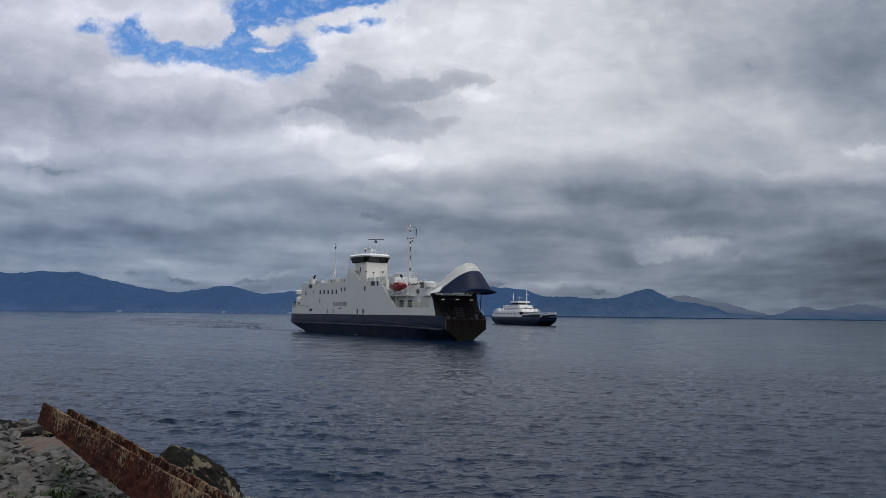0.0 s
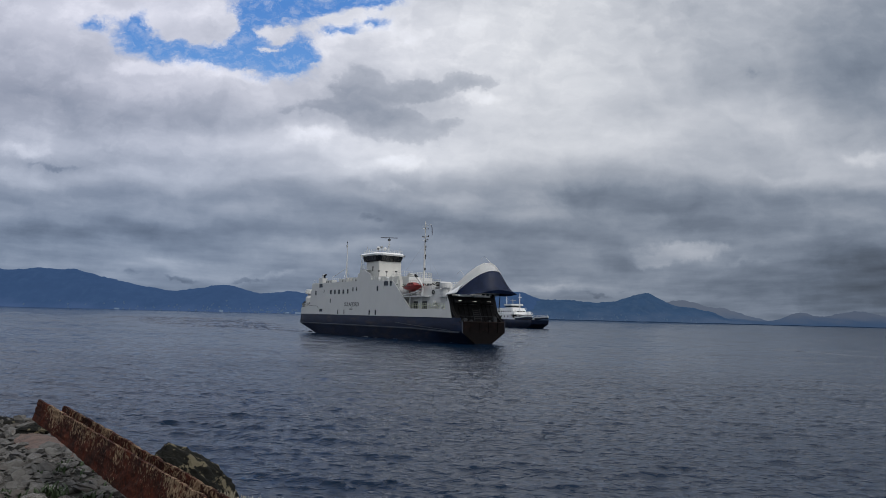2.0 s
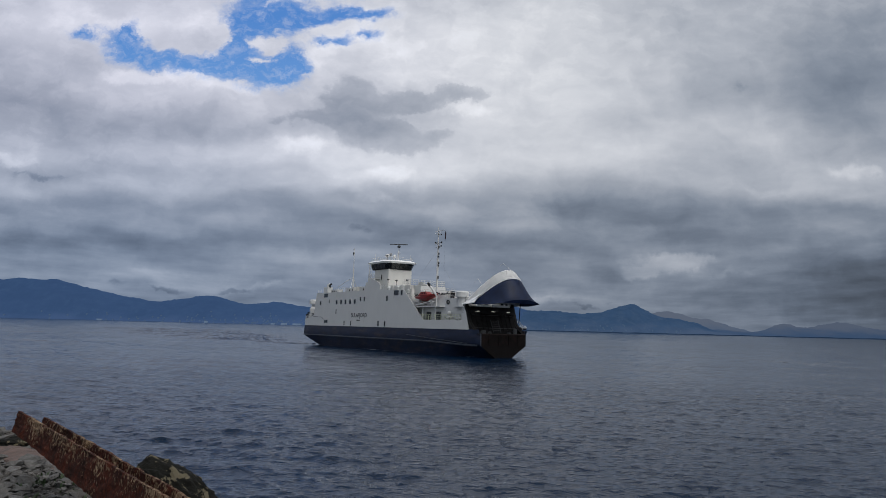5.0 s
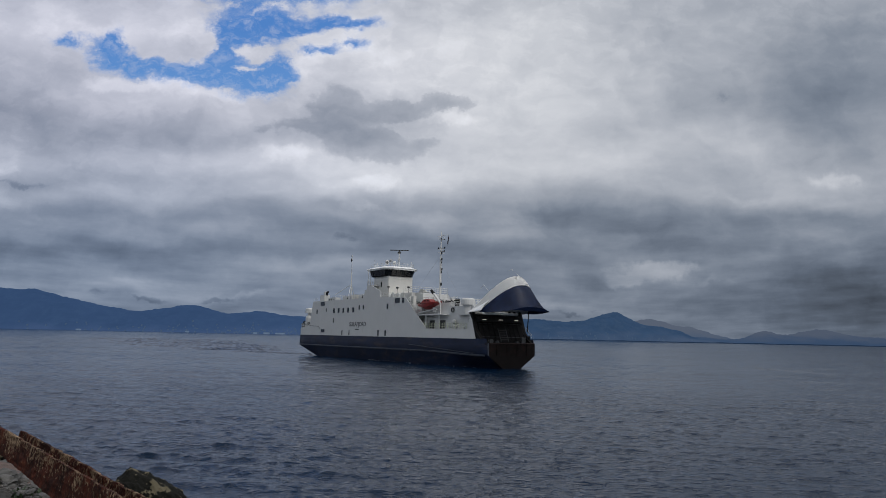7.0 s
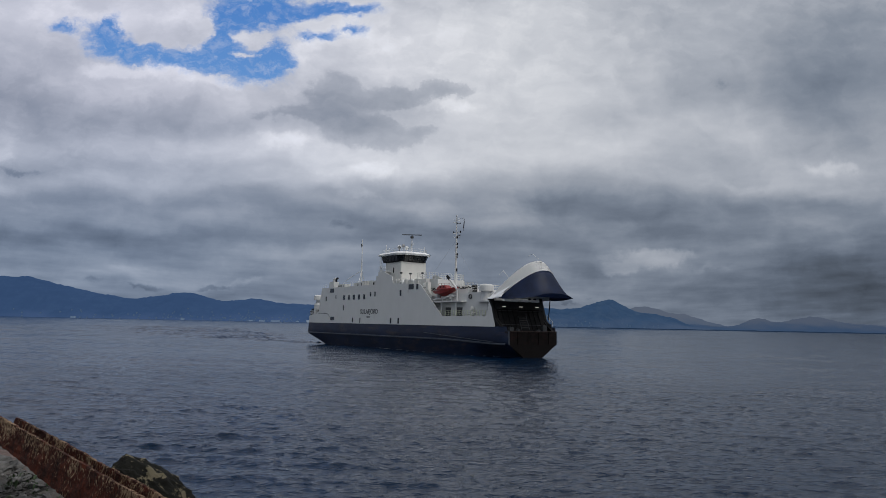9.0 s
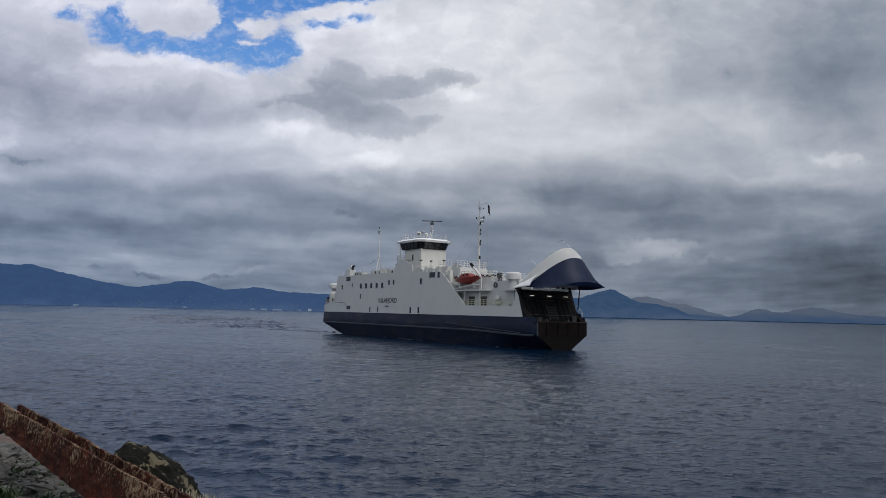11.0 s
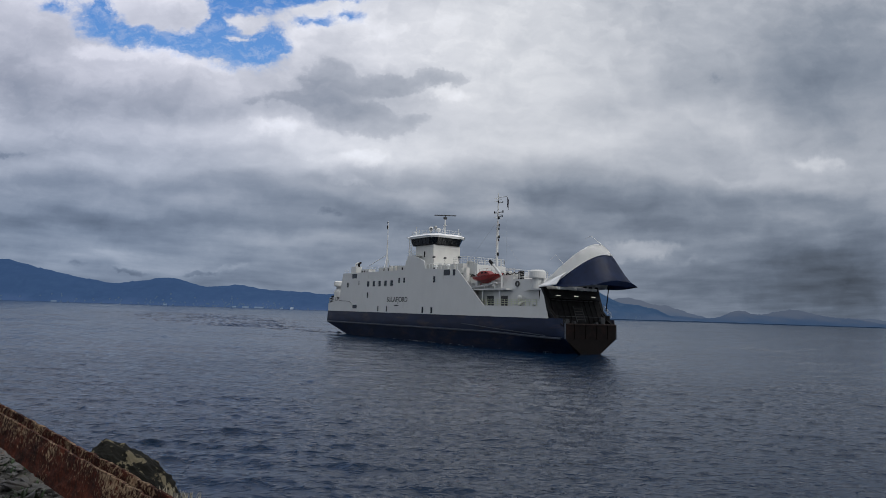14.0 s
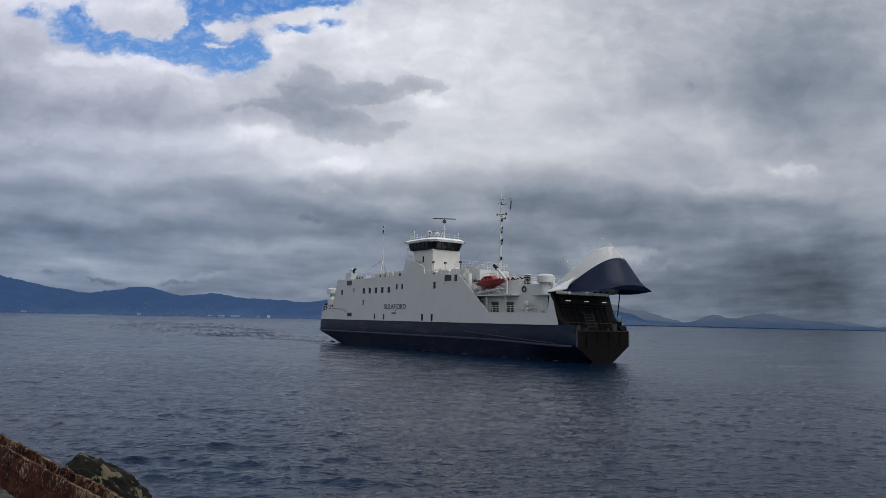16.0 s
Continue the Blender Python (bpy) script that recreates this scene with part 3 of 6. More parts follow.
    me.from_pydata(verts, [], faces)
    me.materials.append(WATER)
    me.polygons.foreach_set("use_smooth", [True] * len(me.polygons))
    me.update()
    w = new("water", me)
    return tagged(w, "dark rippled grey-blue fjord water", "water", kind="structure")


def build_wake(name, line, label, waves, heading, across, sink, crest=0.0):
    """Choppy water along a line of (x, y, half-width) points; its crests stand out of the sheet."""
    bm = B()
    rng = random.Random(3)
    sines = [(2 * math.pi / rng.uniform(1.3, 3.4), radians(heading) + rng.gauss(0, 0.6), rng.uniform(0, 6.28)) for i in range(22)]
    pts = []
    for (x0, y0, w0), (x1, y1, w1) in zip(line, line[1:]):
        n = max(2, round(math.hypot(x1 - x0, y1 - y0) / 0.7))
        pts += [(lerp(x0, x1, k / n), lerp(y0, y1, k / n), lerp(w0, w1, k / n)) for k in range(n)]
    pts.append(line[-1])
    rows = []
    for i, (x, y, w) in enumerate(pts):
        a, c = pts[max(0, i - 6)], pts[min(len(pts) - 1, i + 6)]
        d = Vector((c[0] - a[0], c[1] - a[1], 0)).normalized()
        n = Vector((-d.y, d.x, 0)) * w
        ends = min(1, i / 12, (len(pts) - 1 - i) / 40)
        row = []
        for j in range(across + 1):
            q = 2 * j / across - 1
            p = Vector((x, y, 0)) + n * q
            h = sum(math.sin(k * (p.x * math.cos(g) + p.y * math.sin(g)) + ph) / k for k, g, ph in sines)
            patch = 0.55 + 0.45 * noise.noise(Vector((p.x * 0.06, p.y * 0.06, 4)))
            p.z = -sink + (crest + waves * h * 0.3 * patch) * (1 - q * q) * ends
            row.append(p)
        rows.append(row)
    plate(bm, rows)
    bm.normal_update()
    if sum(fc.normal.z for fc in bm.faces) < 0:
        bmesh.ops.reverse_faces(bm, faces=bm.faces[:])
    me = bpy.data.meshes.new(name)
    bm.to_mesh(me)
    bm.free()
    me.materials.append(WATER)
    for p in me.polygons:
        p.use_smooth = True
    return tagged(new(name, me), label, "water", kind="structure")


def build_clouds():
    bm = B()
    rows = []
    for e in (-2, -0.5, 1, 3, 6, 10, 15, 20, 26, 33, 40, 47):
        el = radians(e)
        r = 1 / math.sqrt((math.cos(el) / 4700) ** 2 + (math.sin(el) / 520) ** 2)
        rows.append([EYE + Vector((math.sin(a) * math.cos(el), math.cos(a) * math.cos(el), math.sin(el))) * r for a in (radians(x) for x in range(-66, 67, 4))])
    plate(bm, rows)
    c = part("cloud_backdrop", bm, CLOUDS, smooth=True)
    return tagged(c, "broken grey and white cloud cover with a blue opening", "sky", kind="structure")


def bell(u, c, w):
    return math.exp(-((u - c) / w) ** 2)


def ridge_left(u):
    return 0.049 * bell(u, -0.60, 0.16) + 0.016 * bell(u, -0.47, 0.09) + 0.026 * bell(u, -0.315, 0.075) + 0.022 * bell(u, -0.17, 0.09) + 0.018 * bell(u, -0.9, 0.2) + 0.033 * bell(u, 0.07, 0.14) + 0.012 * bell(u, 0.02, 0.1) + 0.0075 * bell(u, -0.322, 0.034) + 0.009 * bell(u, -0.225, 0.035) + 0.003 * bell(u, -0.39, 0.04) + 0.006 * bell(u, -0.67, 0.03) + 0.003 * bell(u, 0.125, 0.02)


def ridge_right(u):
    return 0.026 * bell(u, 0.11, 0.09) + 0.016 * bell(u, 0.20, 0.05) + 0.026 * bell(u, 0.298, 0.036) + 0.015 * bell(u, 0.255, 0.05) + 0.014 * bell(u, 0.36, 0.055) + 0.007 * bell(u, 0.375, 0.045) - 0.004 * bell(u, 0.215, 0.03) + 0.002 * bell(u, 0.304, 0.015)


def ridge_far(u):
    return 0.014 * bell(u, 0.520, 0.027) + 0.021 * bell(u, 0.605, 0.06) + 0.009 * bell(u, 0.70, 0.05) + 0.008 * bell(u, 0.43, 0.05) + 0.006 * bell(u, 0.85, 0.12)


def ridge_pale(u):
    return 0.030 * bell(u, 0.345, 0.07) + 0.010 * bell(u, 0.43, 0.05) + 0.016 * bell(u, 0.60, 0.06) + 0.012 * bell(u, 0.72, 0.1)


def slope_point(ridge, dist, depth, u, k, seed):
    """A point of the slopes: k runs from the shore over the ridge to the back."""
    prof = math.sin(math.pi * min(1, k / 0.7) / 2) ** 1.3 if k < 0.7 else math.cos((k - 0.7) / 0.3 * math.pi / 2)
    d = dist + depth * k
    q = Vector((u * 9, k * 2.2, seed))
    h = ridge(u) * (dist + depth * 0.7) * prof * (1 + 0.10 * noise.fractal(q * 2.2, 1, 2, 4)) + prof * (5 * noise.fractal(q * 9, 1, 2, 3) + 3 * noise.fractal(q * 30, 0.8, 2, 3))
    return Vector((u * d, d, max(-2, h + 6 * k)))


def mountain(name, ridge, dist, depth, u0, u1, label, seed, material):
    """A range of slopes: shore in front, rising to a ridge and falling behind it."""
    bm = B()
    rows = []
    for i in range(19):
        row = [slope_point(ridge, dist, depth, lerp(u0, u1, j / 280), i / 18, seed) for j in range(281)]
        if i in (0, 18):
            for p in row:
                p.z = -2
        rows.append(row)
    plate(bm, rows)
    ob = part(name, bm, material, smooth=True)
    return tagged(ob, label, "mountain", kind="structure")


def far_shore():
    """Low dark shoreline, houses strewn over the foot of the slopes, and larger buildings by the water."""
    bm = B()
    rows = [[], [], []]
    for j in range(241):
        u = lerp(0.05, 0.95, j / 240)
        for row, (d, z) in zip(rows, ((3262, -1), (3264, 4.0 + 2.0 * noise.fractal(Vector((u * 40, 0, 3)), 1, 2, 4)), (3286, 3))):
            row.append((u * d, d, z))
    plate(bm, rows)
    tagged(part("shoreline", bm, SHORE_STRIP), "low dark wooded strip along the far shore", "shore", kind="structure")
    rng = random.Random(4)
    bm = B()
    for i in range(230):
        u = rng.choice([rng.gauss(-0.27, 0.06), rng.gauss(-0.2, 0.05), rng.uniform(-0.62, -0.1), rng.uniform(0.1, 0.45), rng.gauss(0.19, 0.05)])
        ridge, dist, depth, seed = (ridge_left, 3300, 420, 1) if u < 0.1 else (ridge_right, 3290, 380, 5)
        p = slope_point(ridge, dist, depth, u, abs(rng.gauss(0.03, 0.09)) + 0.01, seed)
        w, h = rng.uniform(2.5, 6), rng.uniform(2, 3.6)
        z = max(0, p.z)
        box(bm, p.x - w / 2, p.x + w / 2, p.y - 7, p.y + 2, z - 4, z + h)
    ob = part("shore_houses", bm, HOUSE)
    tagged(ob, "tiny pale houses on the foot of the far slopes", "houses", kind="stuff")
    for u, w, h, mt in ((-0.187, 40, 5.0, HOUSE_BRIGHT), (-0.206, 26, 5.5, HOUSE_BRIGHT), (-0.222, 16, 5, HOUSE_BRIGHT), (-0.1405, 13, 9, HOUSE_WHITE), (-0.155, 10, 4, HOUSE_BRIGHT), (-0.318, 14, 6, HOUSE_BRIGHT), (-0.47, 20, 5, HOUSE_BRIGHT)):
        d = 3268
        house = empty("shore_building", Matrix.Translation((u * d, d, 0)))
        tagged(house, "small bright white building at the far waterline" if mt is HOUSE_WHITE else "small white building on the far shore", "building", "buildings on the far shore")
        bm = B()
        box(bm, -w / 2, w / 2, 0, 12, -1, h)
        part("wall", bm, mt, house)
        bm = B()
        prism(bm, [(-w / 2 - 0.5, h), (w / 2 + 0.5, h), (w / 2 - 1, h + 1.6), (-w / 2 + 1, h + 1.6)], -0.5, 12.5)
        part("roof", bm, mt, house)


# ---- the near ferry ----
def beam_at(x):
    """Half breadth of the ferry's side at deck level."""
    return 7.5 - 0.9 * ease(x, 18, 36.5) - 0.5 * ease(x, 35.5, 38) - 0.35 * ease(-x, 44, 47.5)


def side_profile(x):
    """Height of the top edge of the white side wall."""
    pts = [(-46.95, 7.5), (-44.0, 7.9), (-41.5, 8.1), (-40.0, 8.9), (-39.4, 12.0), (-38.9, 13.6), (-38.5, 15.0), (-8.85, 15.0), (-8.8, 17.0), (-7.2, 17.1), (-6.4, 17.9), (-5.3, 17.9), (-1.5, 16.6), (-1.1, 15.0), (10.0, 14.5), (10.6, 14.2), (18.7, 7.6), (32.1, 7.6), (32.5, 8.2), (32.9, 10.9), (33.2, 10.9), (34.6, 5.8)]
    for (a, za), (b, zb) in zip(pts, pts[1:]):
        if x <= b:
            return lerp(za, zb, (x - a) / (b - a))
    return 5.8


def ferry_hull(parent):
    levels = [(-1.6, -32, 35.5), (0, -37.2, 37.4), (1.4, -41.9, 37.8), (2.5, -45.8, 38.0), (3.0, -47.5, 38.0), (5.72, -47.0, 37.4)]
    for side in (-1, 1):
        bm = B()
        rows = []
        for z, xs, xb in levels:
            row = []
            for i in range(49):
                x = lerp(xs, xb, i / 48)
                full = beam_at(x)
                if z < 2.5:
                    k = (2.5 - z) / 4.1
                    full = full - 0.7 * k - 4.0 * min(1, k * 1.5) * ease(x, 24, 38) - 1.5 * k * ease(-x, 28, 42)
                row.append((x, side * full, z))
            rows.append(row)
        plate(bm, rows, (0, -side * 0.12, 0))
        part("hull_side", bm, NAVY, parent, "navy blue painted hull side", True)
        bm = B()
        xs = [-47.0 + i * (37.4 + 47.0) / 60 for i in range(61)]
        rows = [[(x, side * (beam_at(x) + d), z - 0.45 * ease(x, 18, 37)) for x in xs] for z, d in ((2.78, 0.02), (2.86, 0.26), (3.04, 0.26), (3.12, 0.02))]
        plate(bm, rows)
        part("rubbing_strake", bm, STRAKE, parent)
        bm = B()
        plate(bm, [[(x, side * (beam_at(x) + 0.03), z) for x in xs if x < 34.8] for z in (5.66, 5.74)], (0, -side * 0.1, 0))
        part("paint_line", bm, WHITE, parent)
        bm = B()
        xs = [12 + i * 1.3 for i in range(18)]
        plate(bm, [[(x, side * (beam_at(x) + 0.10), 4.1 - 0.06 * (x - 12) + dz) for x in xs] for dz in (0, 0.12)], (0, -side * 0.12, 0))
        part("bow_fender_bar", bm, STRAKE, parent)
    bm = B()
    plate(bm, [[(-47.0, s * 7.15, 5.72) for s in (-1, 1)], [(-47.5, s * 7.15, 3.0) for s in (-1, 1)], [(-37.2, s * 5.2, 0) for s in (-1, 1)], [(-32, s * 4.8, -1.6) for s in (-1, 1)]], (0.15, 0, 0))
    part("transom", bm, NAVY, parent)


def ferry_bow(parent):
    # closed lower front with the stowed ramp
    def slab(outline, x0, x1, mt, nm, lab=""):
        bm = B()
        a = [bm.verts.new((x1, y, z)) for y, z in outline]
        b = [bm.verts.new((x0, y, z)) for y, z in outline]
        bm.faces.new(a)
        bm.faces.new(b[::-1])
        n = len(outline)
        for i in range(n):
            j = (i + 1) % n
            bm.faces.new((a[i], b[i], b[j], a[j]))
        return part(nm, bm, mt, parent, lab)
    slab([(-5.9, 4.95), (-5.95, 2.45), (5.95, 2.45), (5.9, 4.95)], 37.5, 38.0, RAMP, "bow_ramp", "dark rust-brown steel ramp, folded up")
    slab([(-5.95, 2.45), (-1.7, -0.4), (1.7, -0.4), (5.95, 2.45)], 37.2, 37.95, RAMP_DARK, "bow_foot", "black-brown lower bow")
    # car deck; the darkness inside is put into its black surfaces
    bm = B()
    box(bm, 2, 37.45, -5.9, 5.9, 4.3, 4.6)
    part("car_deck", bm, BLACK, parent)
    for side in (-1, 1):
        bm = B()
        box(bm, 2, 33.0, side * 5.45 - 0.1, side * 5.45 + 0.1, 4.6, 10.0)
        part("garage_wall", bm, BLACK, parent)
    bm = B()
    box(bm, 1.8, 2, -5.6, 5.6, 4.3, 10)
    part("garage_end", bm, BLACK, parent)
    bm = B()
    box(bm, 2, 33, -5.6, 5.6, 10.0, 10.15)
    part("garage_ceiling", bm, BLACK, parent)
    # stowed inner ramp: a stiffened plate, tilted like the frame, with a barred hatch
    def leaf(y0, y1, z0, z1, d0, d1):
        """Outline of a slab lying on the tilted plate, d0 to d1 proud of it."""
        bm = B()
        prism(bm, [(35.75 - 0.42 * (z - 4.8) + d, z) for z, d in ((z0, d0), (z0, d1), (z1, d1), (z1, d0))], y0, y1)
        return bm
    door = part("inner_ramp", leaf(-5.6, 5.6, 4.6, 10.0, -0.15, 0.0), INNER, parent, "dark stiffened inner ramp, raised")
    for y in (-4.6, -3.2, -1.9, 2.1, 3.3, 4.5):
        part("stiffener", leaf(y - 0.06, y + 0.06, 4.7, 9.2, 0.0, 0.12), INNER, door)
    for z in (6.1, 8.75):
        part("stiffener", leaf(-5.4, 5.4, z - 0.05, z + 0.05, 0.0, 0.08), GREY_DARK, door)
    # black plate stands in for the dark behind the hatch bars
    part("hatch_opening", leaf(-0.75, 1.1, 5.3, 7.7, 0.003, 0.03), BLACK, door)
    for k in range(5):
        part("hatch_bar", leaf(-0.75, 1.1, 5.55 + k * 0.45, 5.65 + k * 0.45, 0.04, 0.10), HATCH, door, "worn grey hatch bar")
    for y in (-0.9, 1.1):
        part("hatch_post", leaf(y, y + 0.12, 5.2, 7.8, 0.0, 0.12), GREY_DARK, door)
    for y, w, h in ((-4.2, 0.9, 1.1), (4.2, 1.1, 1.5), (2.7, 0.6, 0.7), (-2.5, 0.5, 0.8)):
        bm = B()
        box(bm, 36.1, 36.7, y - w / 2, y + w / 2, 4.6, 4.6 + h, 0.06)
        rod(bm, (36.4, y - w / 2 - 0.2, 4.6 + h * 0.6), (36.4, y + w / 2 + 0.2, 4.6 + h * 0.6), 0.16)
        part("ramp_winch", bm, GREY_DARK, parent)
    # pale scuffed panel on the inside of the far bulwark, fender bars at the corners of the ramp
    bm = B()
    box(bm, 34.9, 36.6, 5.93, 5.99, 4.75, 6.4)
    part("scuffed_panel", bm, HATCH, parent, "scuffed grey-brown panel")
    for side in (-1, 1):
        bm = B()
        rod(bm, (37.95, side * 6.0, 2.5), (37.9, side * 6.0, 4.95), 0.14, n=8)
        part("corner_fender", bm, STRAKE, parent, "worn grey corner fender")
    for y in (-3.9, -1.3, 1.3, 3.9):
        bm = B()
        box(bm, 38.0, 38.12, y - 0.10, y + 0.10, 2.5, 4.85)
        part("ramp_stiffener", bm, RAMP, parent)
    bm = B()
    rod(bm, (38.02, -5.7, 4.85), (38.02, 5.7, 4.85), 0.12, n=8)
    part("ramp_hinge_bar", bm, RUST_STEEL, parent, "rust-red hinge bar along the ramp's top")
    # sloping black frame round the opening
    for side in (-1, 1):
        bm = B()
        outer = [(37.9, side * 5.95, 4.7), (36.1, side * 6.55, 5.75), (34.6, side * 6.6, 7.2), (33.3, side * 6.7, 10.9)]
        inner = [(37.8, side * 5.5, 4.7), (36.0, side * 5.6, 5.75), (34.5, side * 5.6, 7.2), (33.2, side * 5.7, 10.9)]
        plate(bm, [outer, inner], (-0.6, 0, 0))
        part("bow_frame_post", bm, BLACK, parent)
        bm = B()
        y0, y1 = sorted((side * 6.0, side * 6.25))
        prism(bm, [(32.0, 4.6), (37.75, 4.6), (36.1, 5.8), (34.6, 7.25), (33.35, 10.85), (32.0, 10.85)], y0, y1)
        part("bow_bulwark", bm, INNER, parent)
        if side > 0:
            bm = B()
            rail(bm, [(36.4, side * 6.5, 5.9), (34.6, side * 6.6, 7.3)], 0.9, 1.0, 2, 0.05)
            part("bow_rail", bm, WHITE, parent)
    bm = B()
    prism(bm, [(33.1, 10.55), (33.8, 10.45), (34.7, 9.0), (34.0, 9.0)], -5.7, 5.7)
    part("bow_frame_beam", bm, BLACK, parent)
    for y in (-4.3, -0.1, 4.1):
        bm = B()
        box(bm, 34.45, 34.62, y - 0.45, y + 0.45, 9.47, 9.57)
        part("deck_lamp", bm, LAMP, parent, "lit white deck lamp")
    for y in (-6.2, -1.0, 3.3, 4.6, 6.2):
        bm = B()
        box(bm, 33.1, 33.5, y - 0.22, y + 0.22, 10.4, 11.3)
        part("hinge_post", bm, BLACK, parent)
    bm = B()
    box(bm, 32.6, 32.8, -6.4, 6.4, 10.65, 11.25)
    part("hinge_bulwark", bm, WHITE, parent)


def ferry_visor(parent):
    def pt(a, v, grow=0.0):
        base = Vector((33.0 + 10.4 * v, 0, 11.15))
        nose = lerp(9.4, 1.0, v ** 1.12) + grow
        half = lerp(6.6, 4.9, v ** 1.4) + grow
        k = 1 - abs(a) ** 2.3
        drop = -0.35 * math.sin(math.pi * v) * (1 - k)
        return base + Vector((0.68, 0, 0.735)) * nose * k + Vector((0, half * a, drop))
    visor = empty("bow_visor")
    visor.parent = parent
    visor["label"] = "raised bow visor with white upper band and navy shell"
    for nm, v0, v1, mt, g in (("visor_white_band", 0.0, 0.22, VISOR_WHITE, 0.05), ("visor_navy_shell", 0.22, 1.0, VISOR_NAVY, 0.0)):
        bm = B()
        rows = []
        for i in range(13):
            row = []
            for j in range(41):
                a = -1 + 2 * j / 40
                seam = 0.22 + 0.13 * (1 - a * a)
                lo, hi = (v0, seam) if v0 == 0.0 else (seam, v1)
                row.append(pt(a, lerp(lo, hi, i / 12), g))
            rows.append(row)
        plate(bm, rows)
        bmesh.ops.solidify(bm, geom=bm.faces[:], thickness=0.18)
        part(nm, bm, mt, visor, smooth=True)
    bm = B()
    arc = [bm.verts.new(pt(-1 + 2 * j / 40, 1.0)) for j in range(41)]
    bm.faces.new(arc)
    part("visor_toe", bm, VISOR_NAVY, visor)
    bm = B()
    arc = [bm.verts.new(pt(-1 + 2 * j / 40, 0.004)) for j in range(41)]
    bm.faces.new(arc)
    part("visor_back_plate", bm, WHITE, visor)
    for y in (-6.6, 6.6):
        bm = B()
        k = math.copysign(1, y)
        plate(bm, [[(32.4, k * 6.85, 11.0), (34.5, k * 6.85, 11.1), (36.6, k * 6.75, 11.35)], [(32.8, k * 6.1, 11.35), (34.9, k * 6.1, 12.1), (36.9, k * 6.1, 12.6)], [(33.2, k * 4.9, 11.7), (35.2, k * 4.9, 12.9), (37.3, k * 4.9, 13.5)]], (0, 0, -0.18))
        part("visor_shoulder", bm, VISOR_WHITE, visor)
        for q in (0.2, 0.5, 0.8):
            bm = B()
            rod(bm, (lerp(32.4, 36.6, q), k * 6.8, lerp(11.02, 11.3, q)), (lerp(33.2, 37.3, q), k * 4.95, lerp(11.8, 13.5, q)), 0.09, n=6)
            part("shoulder_rib", bm, VISOR_WHITE, visor)
        # white bars added in place of the bright slits below the visor
        bm = B()
        box(bm, 36.4, 36.8, *((-6.3, -2.7) if y < 0 else (-2.0, 2.6)), 10.42, 10.85, 0.04)
        part("bright_slit_bar", bm, VISOR_WHITE, visor)
        if y > 0:
            bm = B()
            rod(bm, (35.6, y * 0.93, 7.2), (36.6, y * 0.85, 11.2), 0.10)
            part("lifting_strut", bm, BLACK, visor)
    for y, x in ((-2.2, 33.6), (0.0, 39.6)):
        bm = B()
        rod(bm, (x + 1, y, 14 if y < 0 else 17.6), (x - 2.0, y, 16.6 if y < 0 else 19.6), 0.035, n=5)
        rod(bm, (x - 2.0, y, 16.6 if y < 0 else 19.6), (x - 3.2, y, 15.8 if y < 0 else 19.2), 0.03, n=5)
        part("visor_whip", bm, WHITE, visor)


def window_part(parent, x, z, w, h, y=-7.5, mat=None, name="window"):
    s = -1 if y < 0 else 1
    bm = B()
    box(bm, x - w / 2, x + w / 2, min(y - s * 0.02, y + s * 0.03), max(y - s * 0.02, y + s * 0.03), z - h / 2, z + h / 2)
    win = part(name, bm, mat or GLASS, parent)
    if w > 0.8:
        bm = B()
        t = 0.06
        for x0, x1, z0, z1 in ((-w / 2 - t, w / 2 + t, h / 2, h / 2 + t), (-w / 2 - t, w / 2 + t, -h / 2 - t, -h / 2), (-w / 2 - t, -w / 2, -h / 2, h / 2), (w / 2, w / 2 + t, -h / 2, h / 2)):
            box(bm, x + x0, x + x1, min(y, y + s * 0.06), max(y, y + s * 0.06), z + z0, z + z1)
        fr = part("window_frame", bm, WHITE, win)
    return win


